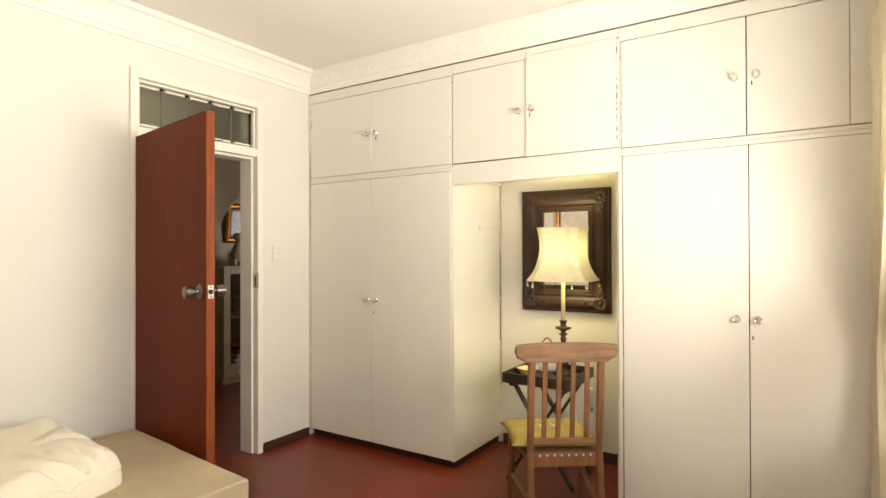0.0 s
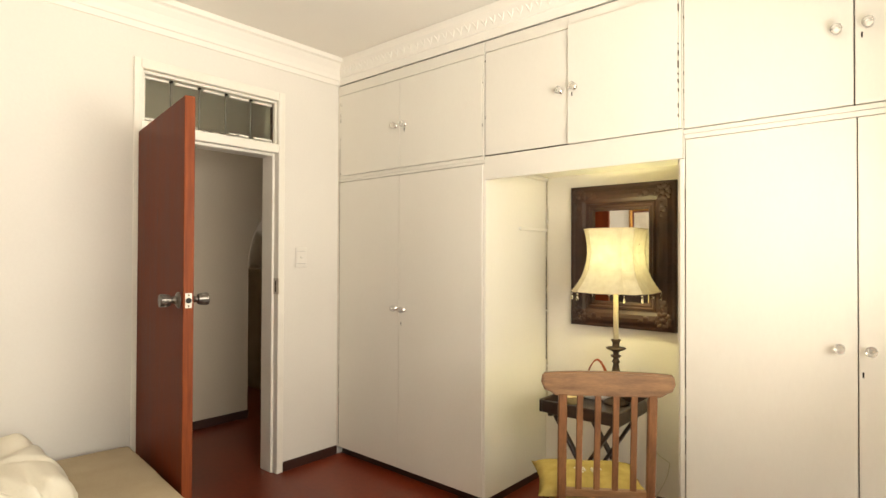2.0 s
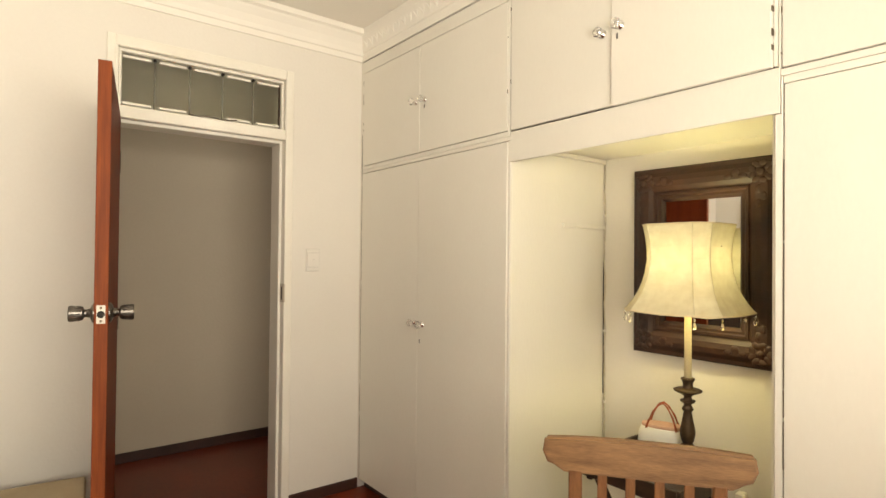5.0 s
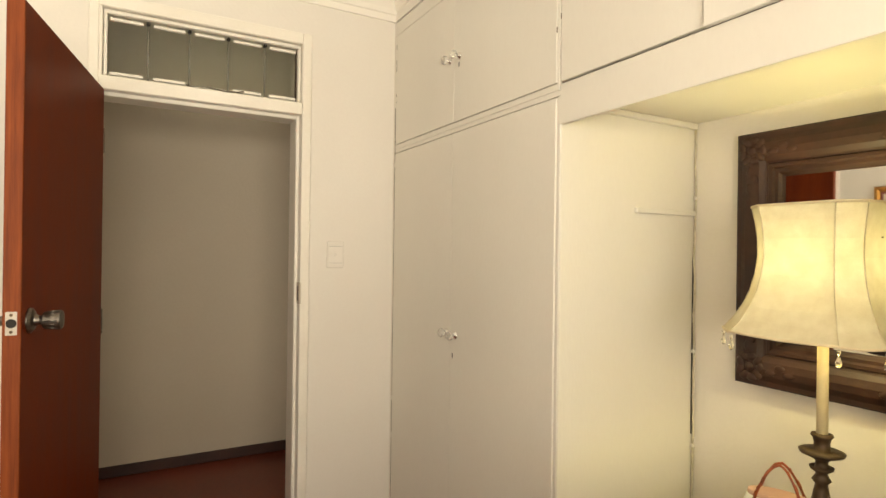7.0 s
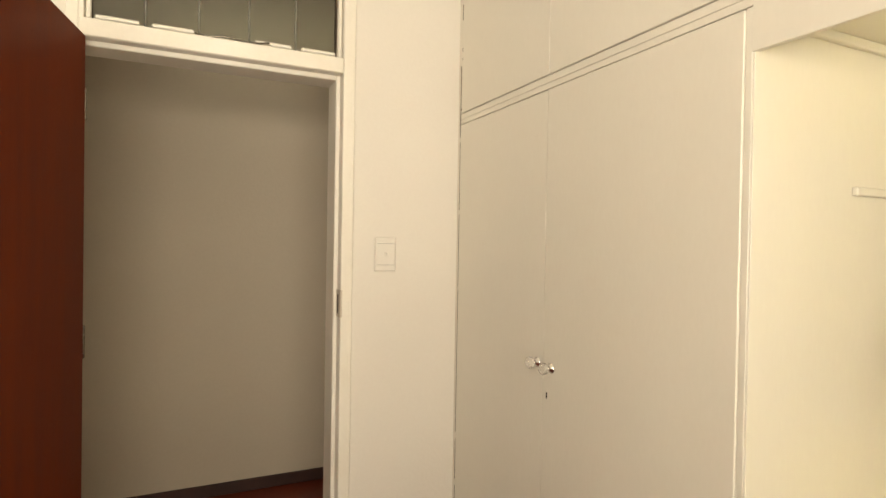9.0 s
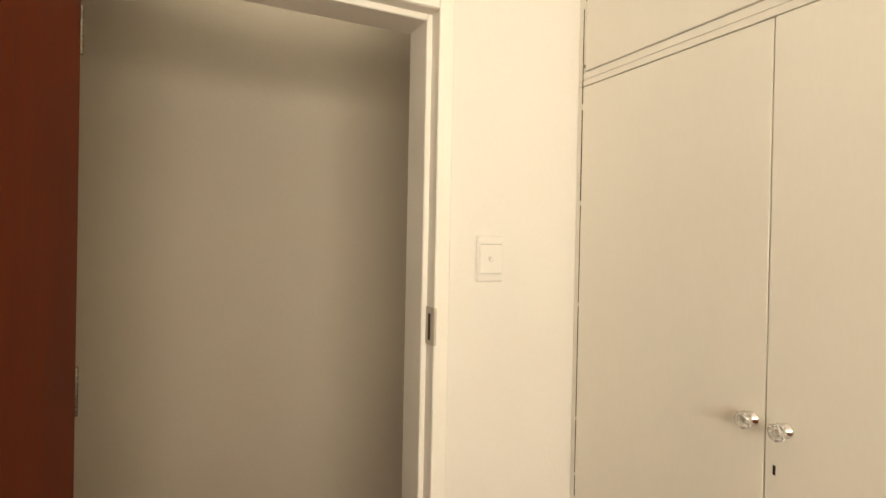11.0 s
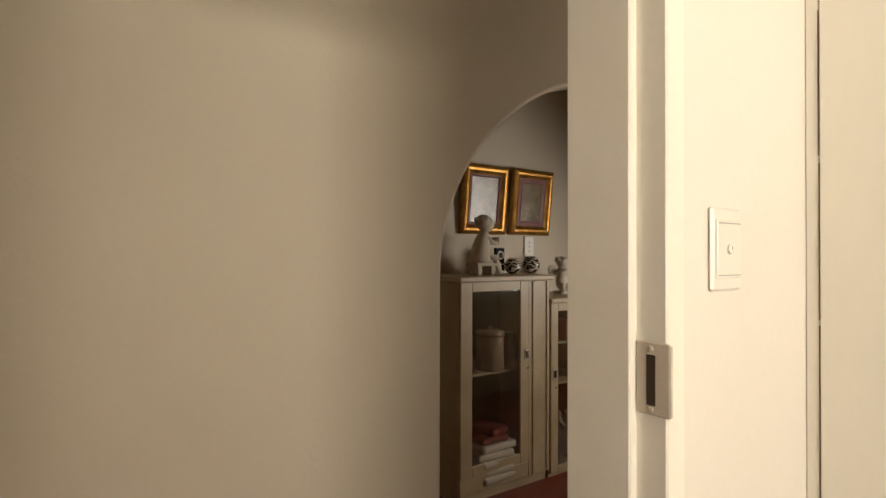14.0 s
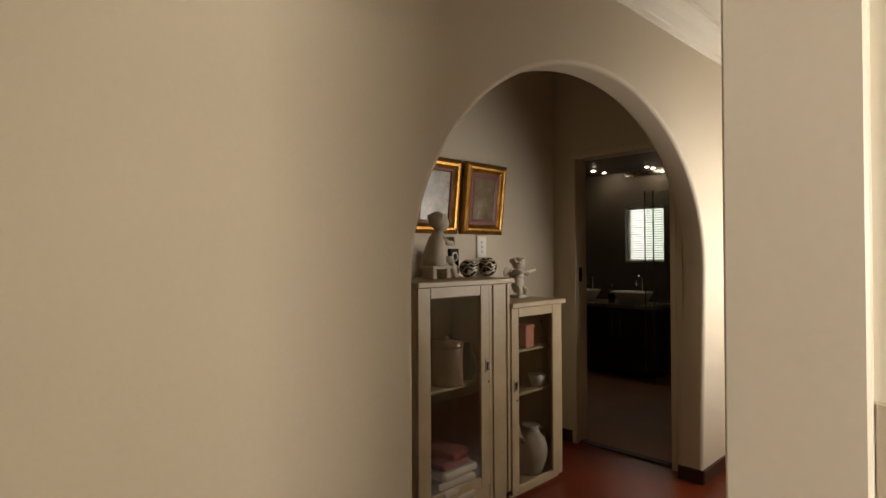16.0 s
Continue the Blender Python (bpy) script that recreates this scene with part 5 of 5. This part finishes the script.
# ---- bathroom ----
bf = thing("door_frame_bathroom", "cream painted frame of the open bathroom doorway", "door frame", kind="structure")
part("jamb", boxes((BX0 - 0.039, BX0, 2.386, 2.535, 0, BZ), bevel=0.004), HALLPAINT, bf)
part("jamb", boxes((BX1, BX1 + 0.039, 2.386, 2.535, 0, BZ), (BX1 + 0.030, HW - 0.143, 2.390, 2.404, 0, BZ + 0.03), bevel=0.004), HALLPAINT, bf)
part("head", boxes((BX0 - 0.039, BX1 + 0.039, 2.386, 2.535, BZ, BZ + 0.038), bevel=0.004), HALLPAINT, bf)
part("strike", boxes((BX0 - 0.0005, BX0 + 0.002, 2.43, 2.465, 1.18, 1.28)), BLACK, bf, "dark strike plate")
setting("threshold", boxes((BX0, BX1, 2.42, 2.48, -0.01, 0.016), bevel=0.003), SKIRT, "dark threshold strip at the bathroom doorway", "threshold")


def vanity():
    v = thing("vanity_unit", "black-brown vanity unit with slim steel handles", "vanity", pose(-4.30, 4.65, 0.012))
    W = 1.60
    part("body", boxes((0, W, 0.022, 0.50, 0.05, 0.765)), VANITYM, v)
    n = 4
    for i in range(n):
        a, b = W * i / n + 0.002, W * (i + 1) / n - 0.002
        d = part("door", boxes((a, b, 0, 0.020, 0.05, 0.76), bevel=0.002), VANITYM, v)
        hx = b - 0.045 if i % 2 == 0 else a + 0.045
        part("handle", tube(bmesh.new(), [(hx, 0.0, 0.40), (hx, -0.022, 0.405), (hx, -0.022, 0.735), (hx, 0.0, 0.74)], 0.006, 8), CHROME, d, "slim steel bar handle")
    return v


vanity()
wt = thing("worktop", "grey-brown stone worktop on the vanity", "worktop", pose(-4.32, 4.625, 0.770))
part("slab", boxes((0, 1.64, 0, 0.57, 0, 0.04), bevel=0.004), STONE, wt)


def basin(x):
    b = thing("basin", "white oval vessel basin on the stone worktop", "basin", pose(x, 4.86, 0.810), group="basins")
    bm = bmesh.new()
    lathe(bm, [(0.150, 0), (0.160, 0.004), (0.190, 0.06), (0.225, 0.120), (0.238, 0.135), (0.228, 0.137), (0.205, 0.115), (0.165, 0.04), (0.12, 0.02)], 36)
    for v in bm.verts:
        v.co.y *= 0.78
    part("bowl", bm, WHITECER, b)
    t = thing("tap", "tall chrome swan-neck tap behind the basin", "tap", pose(x, 5.11, 0.810), group="taps")
    pts = [(0, 0, 0), (0, 0, 0.24)] + [(0, -0.075 + 0.075 * math.cos(a), 0.24 + 0.075 * math.sin(a)) for a in np.linspace(0.2, math.pi, 12)] + [(0, -0.15, 0.20)]
    part("spout", tube(bmesh.new(), pts, 0.012, 10), CHROME, t)
    part("tap_base", lathe(bmesh.new(), [(0.028, 0), (0.028, 0.012), (0.016, 0.03)], 18), CHROME, t)
    part("lever", tube(bmesh.new(), [(0.014, 0, 0.07), (0.055, -0.01, 0.105)], 0.006, 8), CHROME, t)


basin(-3.68)
basin(-3.02)
disp = thing("soap_dispenser", "slim chrome soap dispenser on the worktop", "dispenser", pose(-3.38, 5.05, 0.810))
part("bottle", lathe(bmesh.new(), [(0.024, 0), (0.026, 0.01), (0.026, 0.14), (0.010, 0.16), (0.008, 0.20), (0.012, 0.21)], 20), CHROME, disp)
tumbler = thing("tumbler", "clear glass tumbler on the worktop", "glass", pose(-3.24, 4.78, 0.810))
part("glass_body", lathe(bmesh.new(), [(0.030, 0), (0.034, 0.002), (0.038, 0.11), (0.035, 0.11), (0.031, 0.006)], 20), CRYSTAL, tumbler)

win3 = window("window_3", "small bathroom window behind a white venetian blind", pose((VX0 + VX1) / 2, VY + 0.06, VZ0), VX1 - VX0, VZ1 - VZ0, 1, 1, 0.03)
blind = thing("venetian_blind", "white venetian blind half open in the bathroom window", "blind", pose((VX0 + VX1) / 2, VY + 0.028, VZ0))
w = (VX1 - VX0) / 2 - 0.008
part("head_rail", boxes((-w, w, -0.014, 0.014, 0.620, 0.648), bevel=0.003), PLASTIC, blind)
part("bottom_rail", boxes((-w, w, -0.012, 0.012, 0.012, 0.024), bevel=0.003), PLASTIC, blind)
sl = part("slat", boxes((-w, w, -0.012, 0.012, -0.0012, 0.0012)), BLINDM, blind, at=pose(0, 0, 0.048, 42))
for i in range(1, 21):
    share("slat", sl.data, blind, pose(0, 0, 0.048 + 0.0277 * i, 42))
for x in (-0.15, 0.15):
    part("cord", tube(bmesh.new(), [(x, -0.013, 0.02), (x, -0.013, 0.63)], 0.0015, 5), PLASTIC, blind)
blind2 = thing("venetian_blind", "white venetian blind in the hall window", "blind", pose(-0.105, 2.74, 0.97, 0, 0, -90))
part("head_rail", boxes((-0.49, 0.49, -0.014, 0.014, 0.94, 0.965), bevel=0.003), PLASTIC, blind2)
part("bottom_rail", boxes((-0.49, 0.49, -0.012, 0.012, 0.012, 0.024), bevel=0.003), PLASTIC, blind2)
sl2 = part("slat", boxes((-0.488, 0.488, -0.012, 0.012, -0.0012, 0.0012)), BLINDM, blind2, at=pose(0, 0, 0.050, 14))
for i in range(1, 32):
    share("slat", sl2.data, blind2, pose(0, 0, 0.050 + 0.0284 * i, 14))
setting("backdrop_garden", boxes((-4.4, -2.0, 6.3, 6.32, 0.2, 3.0)), OUTSIDE, "bright hazy greenery outside the bathroom window", "backdrop")

scr = thing("shower_screen", "frameless greenish glass shower screen with a chrome handle", "shower screen", pose(-2.690, 4.50, 0.012))
g2 = part("glass_panel", boxes((0.02, 0.60, 0.0, 0.008, 0.01, 2.02)), SHOWERG, scr)
for x in (0.004, 0.095):
    part("edge_profile", boxes((x - 0.007, x + 0.007, -0.007, 0.0, 0, 2.03), bevel=0.002), STEEL, scr, "slim metal edge profile")
part("handle", tube(bmesh.new(), [(0.19, -0.0, 0.98), (0.19, -0.035, 0.985), (0.19, -0.035, 0.72), (0.19, 0.0, 0.715)], 0.008, 8), CHROME, scr, "chrome handle")
part("hook", tube(bmesh.new(), [(0.15, -0.004, 0.99), (0.17, -0.03, 0.985), (0.21, -0.03, 0.99)], 0.008, 8), CHROME, scr)


def downlight(x, y):
    d = thing("downlight", "small lit downlight in the bathroom ceiling", "downlight", pose(x, y, 2.38), group="bathroom downlights")
    part("rim", lathe(bmesh.new(), [(0.045, 0), (0.045, -0.005), (0.030, -0.006)], 20), CHROME, d)
    part("lens", lathe(bmesh.new(), [(0.018, -0.0062), (0.018, -0.0085)], 16), SPOT, d, "glowing lens")


for p in ((-3.475, 4.80), (-3.455, 5.02), (-2.90, 4.99), (-2.89, 5.12)):
    downlight(*p)
setting("trim_bathroom", boxes((-3.28, -2.55, VY - 0.02, VY, 2.31, 2.36), bevel=0.003), STEEL, "pale metal strip high on the bathroom wall", "trim")
